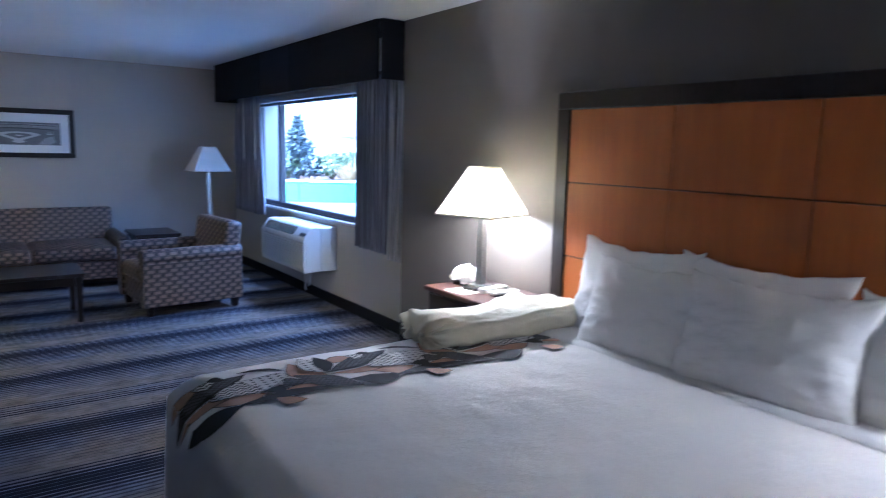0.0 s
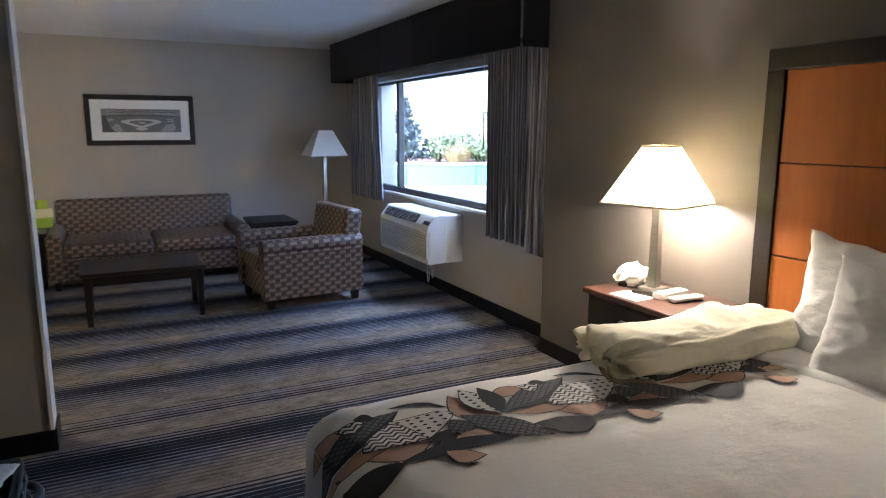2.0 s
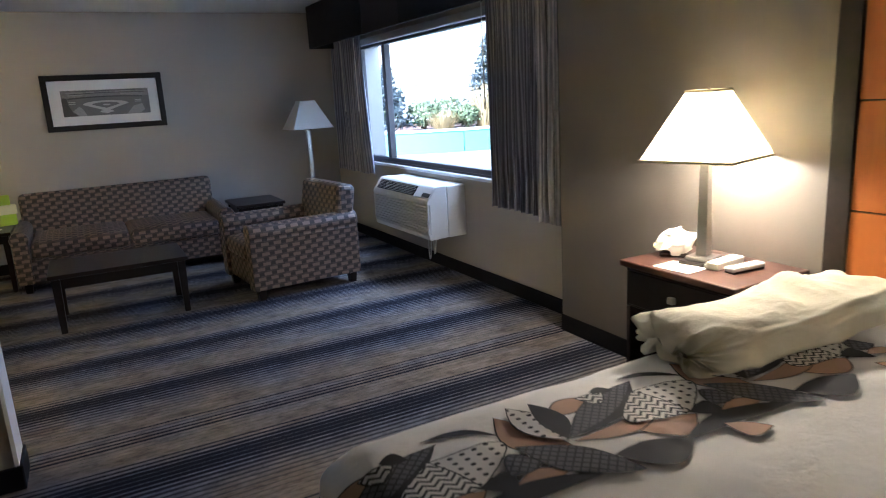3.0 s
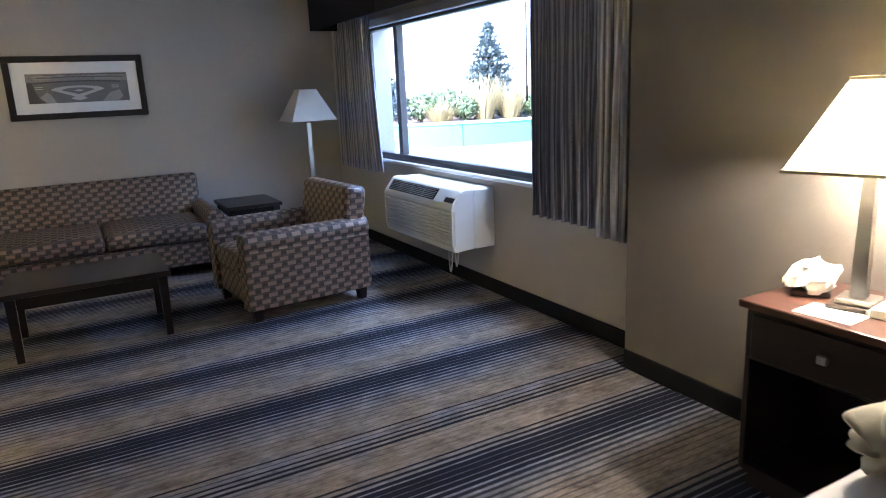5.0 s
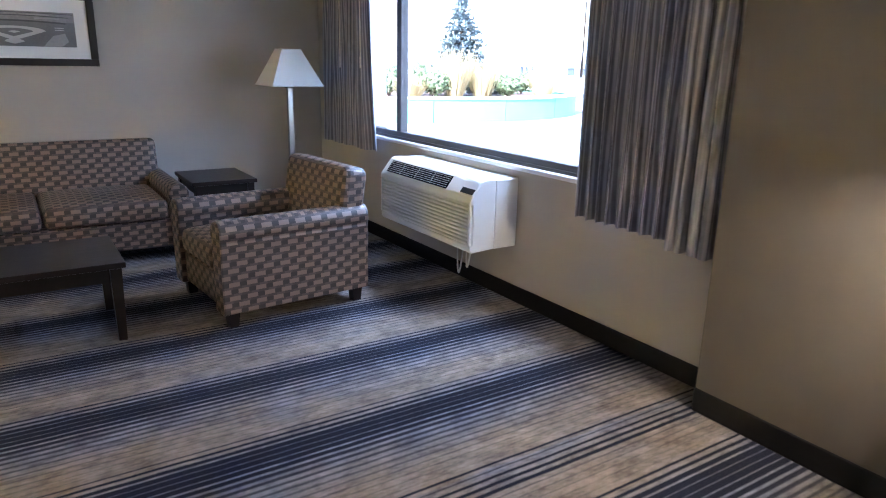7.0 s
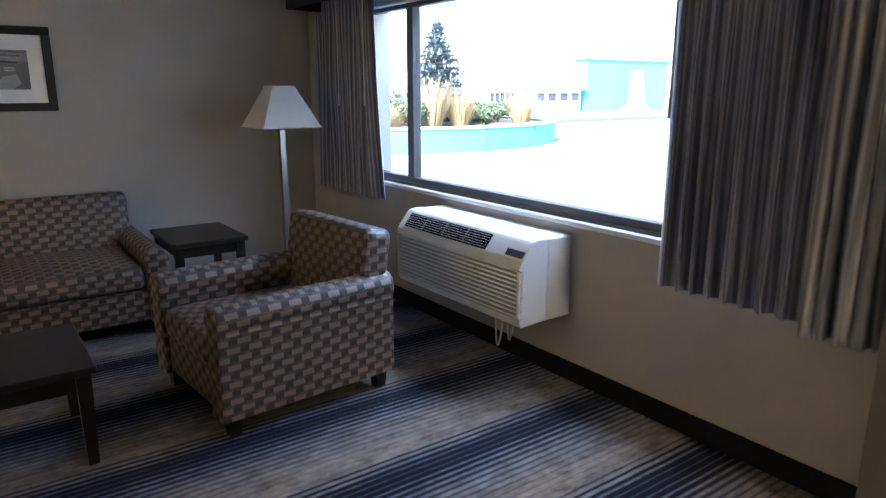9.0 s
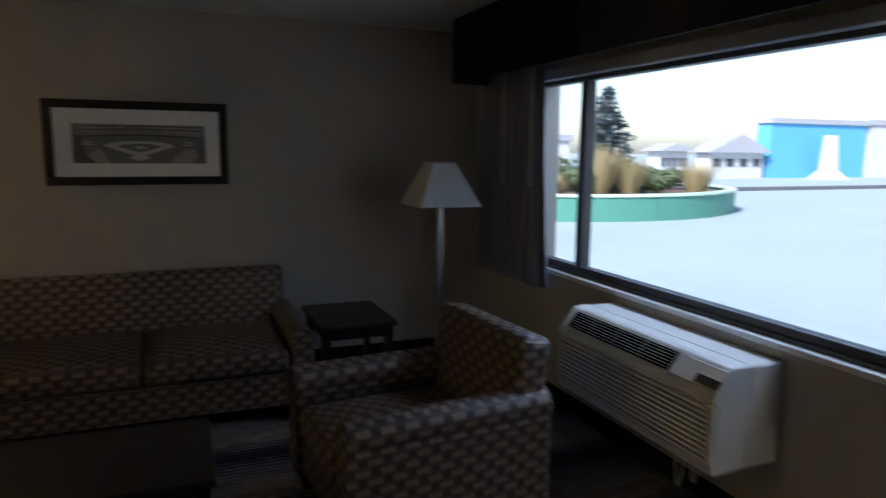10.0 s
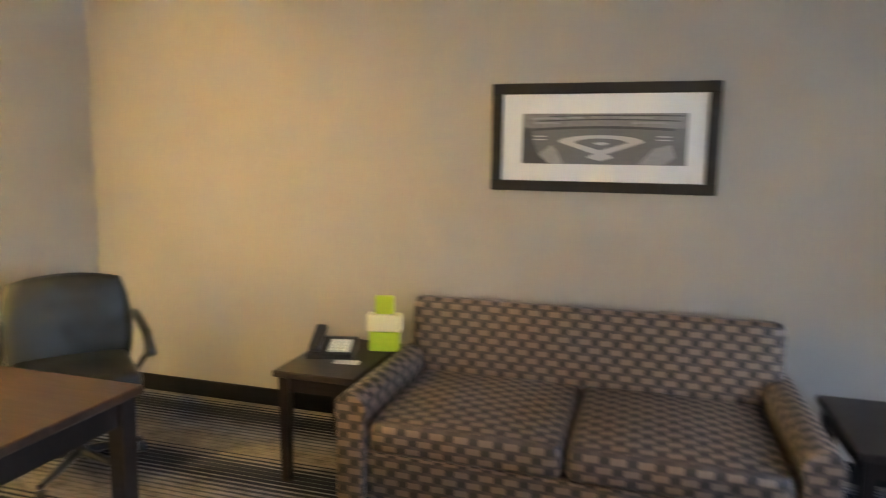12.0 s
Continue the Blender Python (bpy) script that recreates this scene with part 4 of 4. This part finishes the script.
def nightstand(place, label):
    ns = thing("nightstand", place, label, "nightstand", "nightstands")
    part("tabletop", box(-ND / 2 - 0.02, ND / 2 + 0.01, -NW / 2 - 0.015, NW / 2 + 0.015, NH - 0.028, NH, 0.006, 2), "cherry_top", ns, "reddish brown wooden top")
    part("drawer_case", box(-ND / 2 + 0.012, ND / 2, -NW / 2, NW / 2, NH - 0.215, NH - 0.0285, 0.003, 1), "espresso", ns)
    for y in (-NW / 2, NW / 2 - 0.022):
        part("side_panel", box(-ND / 2 + 0.012, ND / 2, y, y + 0.022, 0.07, NH - 0.2155, 0.003, 1), "espresso", ns)
    part("back_panel", box(ND / 2 - 0.014, ND / 2, -NW / 2 + 0.0225, NW / 2 - 0.0225, 0.095, NH - 0.2155), "espresso", ns)
    part("shelf", box(-ND / 2 + 0.014, ND / 2, -NW / 2 + 0.0225, NW / 2 - 0.0225, 0.07, 0.0945), "espresso", ns)
    dr = part("drawer", box(-ND / 2 - 0.004, -ND / 2 + 0.0115, -NW / 2 + 0.03, NW / 2 - 0.03, NH - 0.20, NH - 0.045, 0.003, 1), "espresso", ns)
    part("knob", box(-ND / 2 - 0.028, -ND / 2 - 0.0045, -0.016, 0.016, NH - 0.135, NH - 0.105, 0.005, 2), "nickel", dr, "square nickel knob")
    part("plinth", box(-ND / 2 + 0.04, ND / 2, -NW / 2 + 0.02, NW / 2 - 0.02, 0, 0.0695), "espresso", ns)
    return ns


nightstand((3.315, 3.76, 0), "dark wooden nightstand with reddish top and one drawer")
nightstand((3.315, 0.85, 0), "dark wooden nightstand on the far side of the bed")
table_lamp((3.31, 0.85, 0.711), 5, "lit lamp with cream shade on the far nightstand")

clock = thing("alarm_clock", (3.32, 3.955, NH + 0.001), "small white rounded alarm clock on the nightstand", "alarm clock", turn=-60)
body = bmesh.new()
bmesh.ops.create_icosphere(body, subdivisions=3, radius=0.5)
for v in body.verts:
    v.co.x *= 0.16
    v.co.y *= 0.11
    v.co.z = max(v.co.z * 0.12 + 0.062, 0.018) 
    v.co += Vector((1, 1, 0.8)) * (0.022 * noise.noise(v.co * 30) + 0.010 * noise.noise(v.co * 75 + Vector((3, 1, 2))))
part("body", body, "paper", clock)
part("button", rod((-0.088, -0.02, 0.045), (-0.070, -0.02, 0.045), 0.012), "cream", clock)
part("stand", box(-0.06, 0.06, -0.04, 0.04, 0, 0.02, 0.005, 2), "dark_metal", clock)
sheet = part("note_card", box(-0.065, 0.065, -0.09, 0.09, 0, 0.0015), "paper")
sheet.matrix_basis = pose(3.185, 3.80, NH + 0.0005, 0, 0, 4)
tagged(sheet, "white paper card lying on the nightstand", "card")
pad = thing("notepad", (3.335, 3.70, NH + 0.001), "white notepad block before the lamp", "notepad", turn=7)
part("pages", box(-0.095, 0.095, -0.028, 0.028, 0, 0.030, 0.003, 1), "paper", pad)
part("pen_tray", box(-0.09, 0.09, 0.0285, 0.040, 0, 0.018, 0.003, 1), "ac_grey", pad)
rem = thing("remote_control", (3.335, 3.605, NH + 0.001), "pale grey television remote control on the nightstand", "remote control", turn=-4)
part("case", box(-0.09, 0.09, -0.025, 0.025, 0.006, 0.026, 0.008, 3), "matboard", rem)
part("underside", box(-0.085, 0.085, -0.022, 0.022, 0.0, 0.0058), "black", rem, "dark underside")
for i in range(4):
    for j in range(2):
        part("button", rod((-0.05 + i * 0.025, -0.009 + j * 0.018, 0.0262), (-0.05 + i * 0.025, -0.009 + j * 0.018, 0.0285), 0.005), "ac_grey", rem)

# ---------------------------------------------------------------- phone table
phone = thing("telephone", (0.15, 8.93, 0.531), "black desk telephone with handset and pale key field", "telephone", turn=15)
part("body", extrude_profile([(-0.10, 0), (0.10, 0), (0.10, 0.065), (0.06, 0.07), (-0.10, 0.025)], -0.11, 0.11, axis="x", bevel=0.006), "black", phone)
part("handset", moved(soft_box(-0.028, 0.028, -0.105, 0.105, 0, 0.03, 0.012), pose(-0.07, 0, 0.068, 18, 0, 0)), "black", phone)
part("key_field", moved(box(-0.015, 0.095, -0.08, 0.06, 0, 0.003), pose(0, 0, 0.052, 13, 0, 0)), "ac_grey", phone, "pale key field")
for i in range(3):
    for j in range(4):
        part("key", moved(box(-0.006 + i * 0.03, 0.014 + i * 0.03, -0.07 + j * 0.028, -0.052 + j * 0.028, 0.003, 0.007), pose(0, 0, 0.052, 13, 0, 0)), "paper", phone)
stand = thing("welcome_stand", (0.36, 9.08, 0.531), "lime green card stand with cream band on the end table", "card stand", turn=12)
part("lower_card", box(-0.075, 0.075, -0.03, 0.03, 0, 0.10, 0.004, 1), "lime", stand)
part("band", box(-0.085, 0.085, -0.036, 0.036, 0.1005, 0.185, 0.004, 1), "cream", stand, "cream band")
part("upper_card", box(-0.045, 0.045, -0.02, 0.02, 0.186, 0.275, 0.004, 1), "lime", stand)
slip = part("paper_slip", box(-0.06, 0.06, -0.03, 0.03, 0, 0.002), "paper")
slip.matrix_basis = pose(0.27, 8.83, 0.531, 0, 0, 8)
tagged(slip, "white paper slip on the end table", "paper")

# ---------------------------------------------------------------- desk and office chair
desk = thing("desk", (-0.76, 7.29, 0), "dark wooden writing desk with a brown top", "desk")
part("tabletop", box(-0.82, 0.82, -0.47, 0.47, 0.72, 0.75, 0.006, 2), "desk_top", desk)
for sx in (-1, 1):
    for sy in (-1, 1):
        part("leg", leg(sx * 0.77, sy * 0.42, 0, 0.7195, 0.06, 0.05), "espresso", desk)
for s in (-1, 1):
    part("apron", box(-0.74, 0.74, s * 0.42 - 0.01, s * 0.42 + 0.01, 0.63, 0.7195), "espresso", desk)
    part("apron", box(s * 0.77 - 0.01, s * 0.77 + 0.01, -0.39, 0.39, 0.63, 0.7195), "espresso", desk)
table_lamp((-1.42, 7.05, 0.751), 5, "lit desk lamp with cream shade and nickel column")

oc = thing("office_chair", (-0.90, 8.42, 0), "black leather office chair with curved armrests behind the desk", "office chair", turn=50)
for k in range(5):
    a = math.tau * k / 5 + 0.3
    sp = part("spoke", rod((0.03 * math.cos(a), 0.03 * math.sin(a), 0.10), (0.29 * math.cos(a), 0.29 * math.sin(a), 0.07), 0.022, 0.014), "black", oc)
    part("caster", rod((0.29 * math.cos(a) - 0.02, 0.29 * math.sin(a), 0.028), (0.29 * math.cos(a) + 0.02, 0.29 * math.sin(a), 0.028), 0.028), "black", sp)
part("gas_lift", rod((0, 0, 0.08), (0, 0, 0.42), 0.028), "dark_metal", oc)
part("seat", soft_box(-0.25, 0.25, -0.25, 0.25, 0.42, 0.51, 0.035, 0.02), "leather", oc, smooth=True)
bk = cushion(0.56, 0.52, 0.12, 24, 3.2, 0.006, 2.0, 0.0)
for v in bk.verts:
    u, w = v.co.x / 0.28, v.co.y / 0.26
    v.co.x *= math.sqrt(1 - w * w * (0.28 if w > 0 else 0.22))
    v.co.y *= math.sqrt(1 - u * u * 0.24)
    v.co.z += 0.035 * u * u
part("backrest", moved(bk, pose(0, 0.27, 0.64, 80, 0, 0)), "leather", oc, "padded black leather back", smooth=True)
part("back_bar", box(-0.03, 0.03, 0.24, 0.265, 0.45, 0.62, 0.006, 1), "black", oc)
for s in (-1, 1):
    pts = [(s * 0.29, 0.20 - 0.42 * t, 0.69 - 0.05 * t * t - (0.0 if t < 0.8 else (t - 0.8) * 0.3)) for t in [i / 10 for i in range(11)]]
    part("armrest", tube(pts, 0.022), "leather", oc, smooth=True)
    part("arm_post", tube([(s * 0.29, -0.10, 0.66), (s * 0.30, -0.06, 0.55), (s * 0.25, 0.0, 0.45)], 0.015), "black", oc, smooth=True)

# ---------------------------------------------------------------- suitcase
sc = thing("suitcase", (0.222, 3.985, 0), "open dark blue soft suitcase full of clothes on the floor", "suitcase", turn=1)
shell = bmesh.new()
add_box(shell, -0.36, 0.36, -0.26, 0.26, 0.02, 0.05, 0.01, 2)
for b in ((-0.36, 0.36, -0.26, -0.235), (-0.36, 0.36, 0.235, 0.26), (-0.36, -0.335, -0.235, 0.235), (0.335, 0.36, -0.235, 0.235)):
    add_box(shell, b[0], b[1], b[2], b[3], 0.045, 0.26, 0.01, 2)
part("shell", shell, "case", sc)
for z, off in ((0.255, 0.0), (0.205, 0.006), (0.15, 0.006)):
    part("piping", tube([(0.30, -0.262 - off, z), (0.35 + off, -0.25, z), (0.362 + off, -0.20, z), (0.365 + off, 0.0, z + 0.004), (0.362 + off, 0.20, z), (0.35 + off, 0.25, z), (0.30, 0.262 + off, z), (-0.34, 0.262 + off, z)], 0.007), "case", sc, smooth=True)
part("side_pocket", box(0.3605, 0.385, -0.21, 0.05, 0.04, 0.145, 0.010, 2), "case", sc)
part("side_handle", tube([(0.36, 0.02, 0.19), (0.395, 0.025, 0.18), (0.415, 0.07, 0.175), (0.415, 0.12, 0.175), (0.395, 0.165, 0.18), (0.36, 0.17, 0.19)], 0.016), "black", sc, "black padded handle", smooth=True)
for y in (0.02, 0.145):
    part("handle_loop", box(0.361, 0.372, y, y + 0.03, 0.11, 0.23, 0.003, 1), "black", sc)
part("buckle", box(0.386, 0.40, 0.09, 0.135, 0.09, 0.15, 0.004, 1), "ac_grey", sc, "grey plastic buckle")
ribbon = bmesh.new()
path = [(0.375, 0.20, 0.13), (0.388, 0.205, 0.07), (0.40, 0.205, 0.028), (0.425, 0.195, 0.010), (0.455, 0.185, 0.006), (0.485, 0.185, 0.006), (0.51, 0.195, 0.010), (0.528, 0.208, 0.022), (0.538, 0.218, 0.038), (0.534, 0.22, 0.050)]
edges = []
for k, p in enumerate(path):
    d = Vector(path[min(k + 1, 9)]) - Vector(path[max(k - 1, 0)])
    side = Vector((-d.y, d.x, 0.0)).normalized() * 0.014
    edges.append([ribbon.verts.new(Vector(p) + side + Vector((0, 0, h))) for h in (0.0, 0.003)] + [ribbon.verts.new(Vector(p) - side + Vector((0, 0, h))) for h in (0.003, 0.0)])
for p, q in zip(edges, edges[1:]):
    for k in range(4):
        ribbon.faces.new((p[k], p[(k + 1) % 4], q[(k + 1) % 4], q[k]))
ribbon.faces.new(edges[0])
ribbon.faces.new(edges[-1])
bmesh.ops.recalc_face_normals(ribbon, faces=ribbon.faces)
part("strap", ribbon, "webbing", sc, "white webbing strap curling on the floor")
heap = cushion(0.64, 0.45, 0.20, 40, 3.5, 0.03, 4.0)
for v in heap.verts:
    v.co.z += 0.014 * abs(noise.noise(Vector((v.co.x * 16, v.co.y * 5 + 2, 1))))
part("folded_clothes", moved(heap, pose(0, 0, 0.15)), "clothes_dark", sc, "dark folded clothes", smooth=True)
shirt = cushion(0.22, 0.50, 0.05, 64, 5.0, 0.003, 7.0)
for v in shirt.verts:
    a, b = v.co.x / 0.11, v.co.y / 0.25
    run = 3.1 * b + 0.55 * a + 0.9 * noise.noise(Vector((a * 0.7, b * 1.6, 3))) + 10
    saw = run - math.floor(run)
    pleat = (saw / 0.75) ** 1.4 if saw < 0.75 else (1 - saw) / 0.25
    v.co.z += 0.016 * pleat + 0.006 * noise.noise(Vector((a * 1.5, b * 5, 2)))
    v.co.x += 0.018 * noise.noise(Vector((b * 4, 2, 0))) + 0.008 * pleat * max(a, 0.0)
    v.co.y += 0.015 * noise.noise(Vector((a * 2, b, 5)))
part("shirt", moved(shirt, pose(0.165, -0.03, 0.272, 0, 4, -20)), "clothes_pale", sc, "crumpled pale blue shirt", smooth=True)

# ---------------------------------------------------------------- outside
structure("ground", box(4.02, 400, -250, 400, -0.30, -0.12), "deck", "pale concrete ground outside the window")
pl = thing("planter", (12.6, 22.6, -0.12), "raised oval planter with teal painted wall", "planter")
RX, RY = 5.4, 4.6


def ring_wall(rx, ry, thick, z0, z1, n=72, a0=0.0, a1=math.tau):
    bm = bmesh.new()
    rows = []
    full = abs(a1 - a0 - math.tau) < 1e-6
    for i in range(n if full else n + 1):
        a = a0 + (a1 - a0) * i / n
        c, s = math.cos(a), math.sin(a)
        rows.append([bm.verts.new((r * c, q * s, z)) for r, q, z in ((rx, ry, z0), (rx, ry, z1), (rx - thick, ry - thick, z1), (rx - thick, ry - thick, z0))])
    for i in range(n):
        a, b = rows[i], rows[(i + 1) % len(rows)]
        for k in range(4):
            bm.faces.new((a[k], b[k], b[(k + 1) % 4], a[(k + 1) % 4]))
    if not full:
        bm.faces.new(rows[0])
        bm.faces.new(list(reversed(rows[-1])))
    bmesh.ops.recalc_face_normals(bm, faces=bm.faces)
    return bm


for k in range(16):
    a = math.tau * k / 16
    part("wall_panel", ring_wall(RX, RY, 0.18, 0.0, 0.60, 6, a + 0.002, a + math.tau / 16 - 0.002), "teal", pl)
part("coping", ring_wall(RX + 0.04, RY + 0.04, 0.28, 0.6005, 0.66), "cap", pl, "pale coping")
part("soil_bed", moved(rod((0, 0, 0.3), (0, 0, 0.52), 1.0, sides=48), Matrix.Diagonal((RX - 0.2, RY - 0.2, 1, 1))), "soil", pl)


def tuft(name, place, n, high, spread_r, material, label, category, group, blade=0.007, lean=0.9):
    """A clump of thin blades that fan out from the root."""
    rnd = random.Random(int(place[0] * 97 + place[1] * 31))
    verts, faces = [], []
    for _ in range(n):
        a, r = rnd.uniform(0, math.tau), spread_r * math.sqrt(rnd.random())
        h = high * rnd.uniform(0.55, 1.0)
        b = rnd.uniform(0.2, 1) * lean
        x, y = r * 0.4 * math.cos(a), r * 0.4 * math.sin(a)
        tx, ty = -math.sin(a) * blade, math.cos(a) * blade
        k = len(verts)
        for f, w in ((0, 1.0), (0.6, 0.9), (1.0, 0.15)):
            ex = r * 0.6 * f + b * h * 0.25 * f * f
            px, py, pz = x + ex * math.cos(a), y + ex * math.sin(a), h * f * (1 - 0.12 * f * b)
            verts += [(px - tx * w, py - ty * w, pz), (px + tx * w, py + ty * w, pz)]
        faces += [(k, k + 1, k + 3, k + 2), (k + 2, k + 3, k + 5, k + 4)]
    me = bpy.data.meshes.new(name)
    me.from_pydata(verts, [], faces)
    me.materials.append(M[material])
    ob = new(name, me)
    ob.location = place
    return tagged(ob, label, category, group)


def bush(place, rx, rz, n, material, label, group):
    """A shrub of many small leaves round an uneven core, on short stems."""
    rnd = random.Random(int(place[0] * 53 + place[1] * 17))
    t = thing("shrub", place, label, "shrub", group)
    for k in range(4):
        a = math.tau * k / 4 + rnd.random()
        part("stem", rod((0, 0, 0), (rx * 0.5 * math.cos(a), rx * 0.5 * math.sin(a), rz * 0.9), 0.02, 0.006, 6), "bark", t)
    verts, faces = [], []
    for _ in range(n):
        d = Vector((rnd.gauss(0, 1), rnd.gauss(0, 1), rnd.gauss(0, 1))).normalized()
        k = rnd.uniform(0.45, 1.0) ** 0.5 * (0.8 + 0.35 * noise.noise(d * 2.5 + Vector(place)))
        c = Vector((d.x * rx * k, d.y * rx * k, rz * 0.55 + d.z * rz * 0.52 * k))
        u = Vector((rnd.gauss(0, 1), rnd.gauss(0, 1), rnd.gauss(0, 1))).normalized() * rnd.uniform(0.04, 0.08)
        w = u.cross(d).normalized() * 0.03
        i = len(verts)
        verts += [tuple(c - u), tuple(c + w), tuple(c + u), tuple(c - w)]
        faces.append((i, i + 1, i + 2, i + 3))
    me = bpy.data.meshes.new("foliage")
    me.from_pydata(verts, [], faces)
    me.materials.append(M[material])
    ob = new("foliage", me)
    ob.parent = t
    return t


def spruce(place, high, wide, label):
    rnd = random.Random(int(high * 100))
    t = thing("spruce_tree", place, label, "tree")
    part("trunk", rod((0, 0, 0), (0, 0, high * 0.97), 0.09, 0.01, 8), "bark", t)
    verts, faces = [], []
    limbs = bmesh.new()
    z = 0.25
    while z < high * 0.98:
        f = z / high
        reach = wide * (1 - f) ** 0.85
        for k in range(9):
            a = rnd.uniform(0, math.tau)
            ln = max(0.08, reach * rnd.uniform(0.65, 1.1))
            tip = Vector((ln * math.cos(a), ln * math.sin(a), z - 0.18 * ln + 0.08))
            root = Vector((0, 0, z))
            bm2 = rod(root, tip, 0.018, 0.004, 5)
            me2 = bpy.data.meshes.new("tmp")
            bm2.to_mesh(me2)
            bm2.free()
            limbs.from_mesh(me2)
            bpy.data.meshes.remove(me2)
            for s in range(int(14 + ln * 46)):
                q = rnd.uniform(0.15, 1.0)
                c = root.lerp(tip, q)
                dr = Vector((rnd.gauss(0, 1), rnd.gauss(0, 1), rnd.gauss(0, 0.5) + 0.1)).normalized()
                sz = rnd.uniform(0.10, 0.20)
                w = dr.cross(Vector((0.2, 0.1, 1))).normalized() * 0.045
                i = len(verts)
                verts += [tuple(c - w), tuple(c + dr * sz * 1.3), tuple(c + w)]
                faces.append((i, i + 1, i + 2))
        z += 0.12
    part("limbs", limbs, "bark", t)
    me = bpy.data.meshes.new("needles")
    me.from_pydata(verts, [], faces)
    me.materials.append(M["needles"])
    ob = new("needles", me)
    ob.parent = t
    return t


Z0 = 0.40
spruce((13.4, 21.4, Z0), 3.0, 1.45, "blue-grey spruce tree growing in the planter")
spruce((9.4, 20.9, Z0), 2.0, 1.0, "small blue-grey spruce tree among planter shrubs")
for x, y, h in ((12.25, 20.0, 1.5), (13.25, 20.0, 1.25), (15.6, 20.0, 1.1), (10.8, 20.0, 0.7)):
    tuft("ornamental_grass", (x, y, Z0), 420, h, 0.62, "straw", "tall dry straw-coloured grass clump in the planter", "grass", "planter grasses")
for x, y, r, h in ((9.2, 21.2, 0.8, 0.9), (10.6, 20.9, 0.8, 1.0), (11.6, 20.0, 0.55, 0.8), (14.2, 20.0, 0.5, 0.65), (13.6, 20.8, 0.7, 0.8), (16.2, 21.8, 0.6, 0.7), (11.8, 21.6, 0.8, 1.1), (14.9, 21.5, 0.7, 0.8)):
    bush((x, y, Z0), r, h, 900, "leaves", "low green leafy shrub in the planter", "planter shrubs")

# ---- far side
structure("kerb", box(20.0, 70.0, 27.5, 27.9, -0.12, 0.04), "curb", "dark kerb edge beyond the paved ground")


def far_house(name, x0, x1, y, z1, depth, material, label, rows, cols, gable=0.0):
    t = thing(name, ((x0 + x1) / 2, y, -0.12), label, "building", "far buildings")
    w = (x1 - x0) / 2
    part("walls", box(-w, w, 0, depth, 0, z1), material, t)
    if gable:
        part("roof", extrude_profile([(-w - 0.4, z1), (w + 0.4, z1), (0, z1 + gable)], -0.4, depth + 0.4), "far_grey", t)
    else:
        part("parapet", box(-w - 0.15, w + 0.15, -0.15, depth, z1 + 0.001, z1 + 0.35), "far_grey", t)
    for r in range(rows):
        for c in range(cols):
            cx = -w + (c + 0.5) * 2 * w / cols
            zz = 0.8 + r * (z1 - 0.8) / rows
            part("window", box(cx - w / cols * 0.55, cx + w / cols * 0.55, -0.06, -0.002, zz, zz + (z1 - 0.8) / rows * 0.55), "far_glass", t)
    return t


far_house("pavilion", 30.0, 32.2, 39, 1.75, 1.2, "far_white", "far white pavilion with tall windows", 1, 5, 0.5)
far_house("stone_hall", 34.0, 38.6, 39, 1.7, 1.2, "far_white", "far pale gabled hall", 1, 4, 1.2)
far_house("blue_hall", 39.2, 48.4, 39, 3.7, 1.2, "far_blue", "far hall with blue cladding", 0, 1)
block = far_house("terrace_block", 48.8, 62.0, 39, 3.8, 1.2, "far_white", "far pale terrace block with long window bands", 4, 1)
far_house("grey_block", 19.5, 24.0, 40, 2.3, 1.2, "far_white", "far low pale building", 0, 4)
spire = thing("white_pillar", (42.6, 37.2, -0.12), "far white tapering pillar before the blue hall", "pillar")
part("shaft", rod((0, 0, 0.55), (0, 0, 2.9), 0.62, 0.42, 16), "far_white", spire)
part("foot", rod((0, 0, 0), (0, 0, 0.56), 1.3, 0.62, 16), "far_white", spire)
part("sign_board", box(-4.4, -1.6, -0.12, -0.061, 1.0, 1.5), "far_red", block, "red sign board")
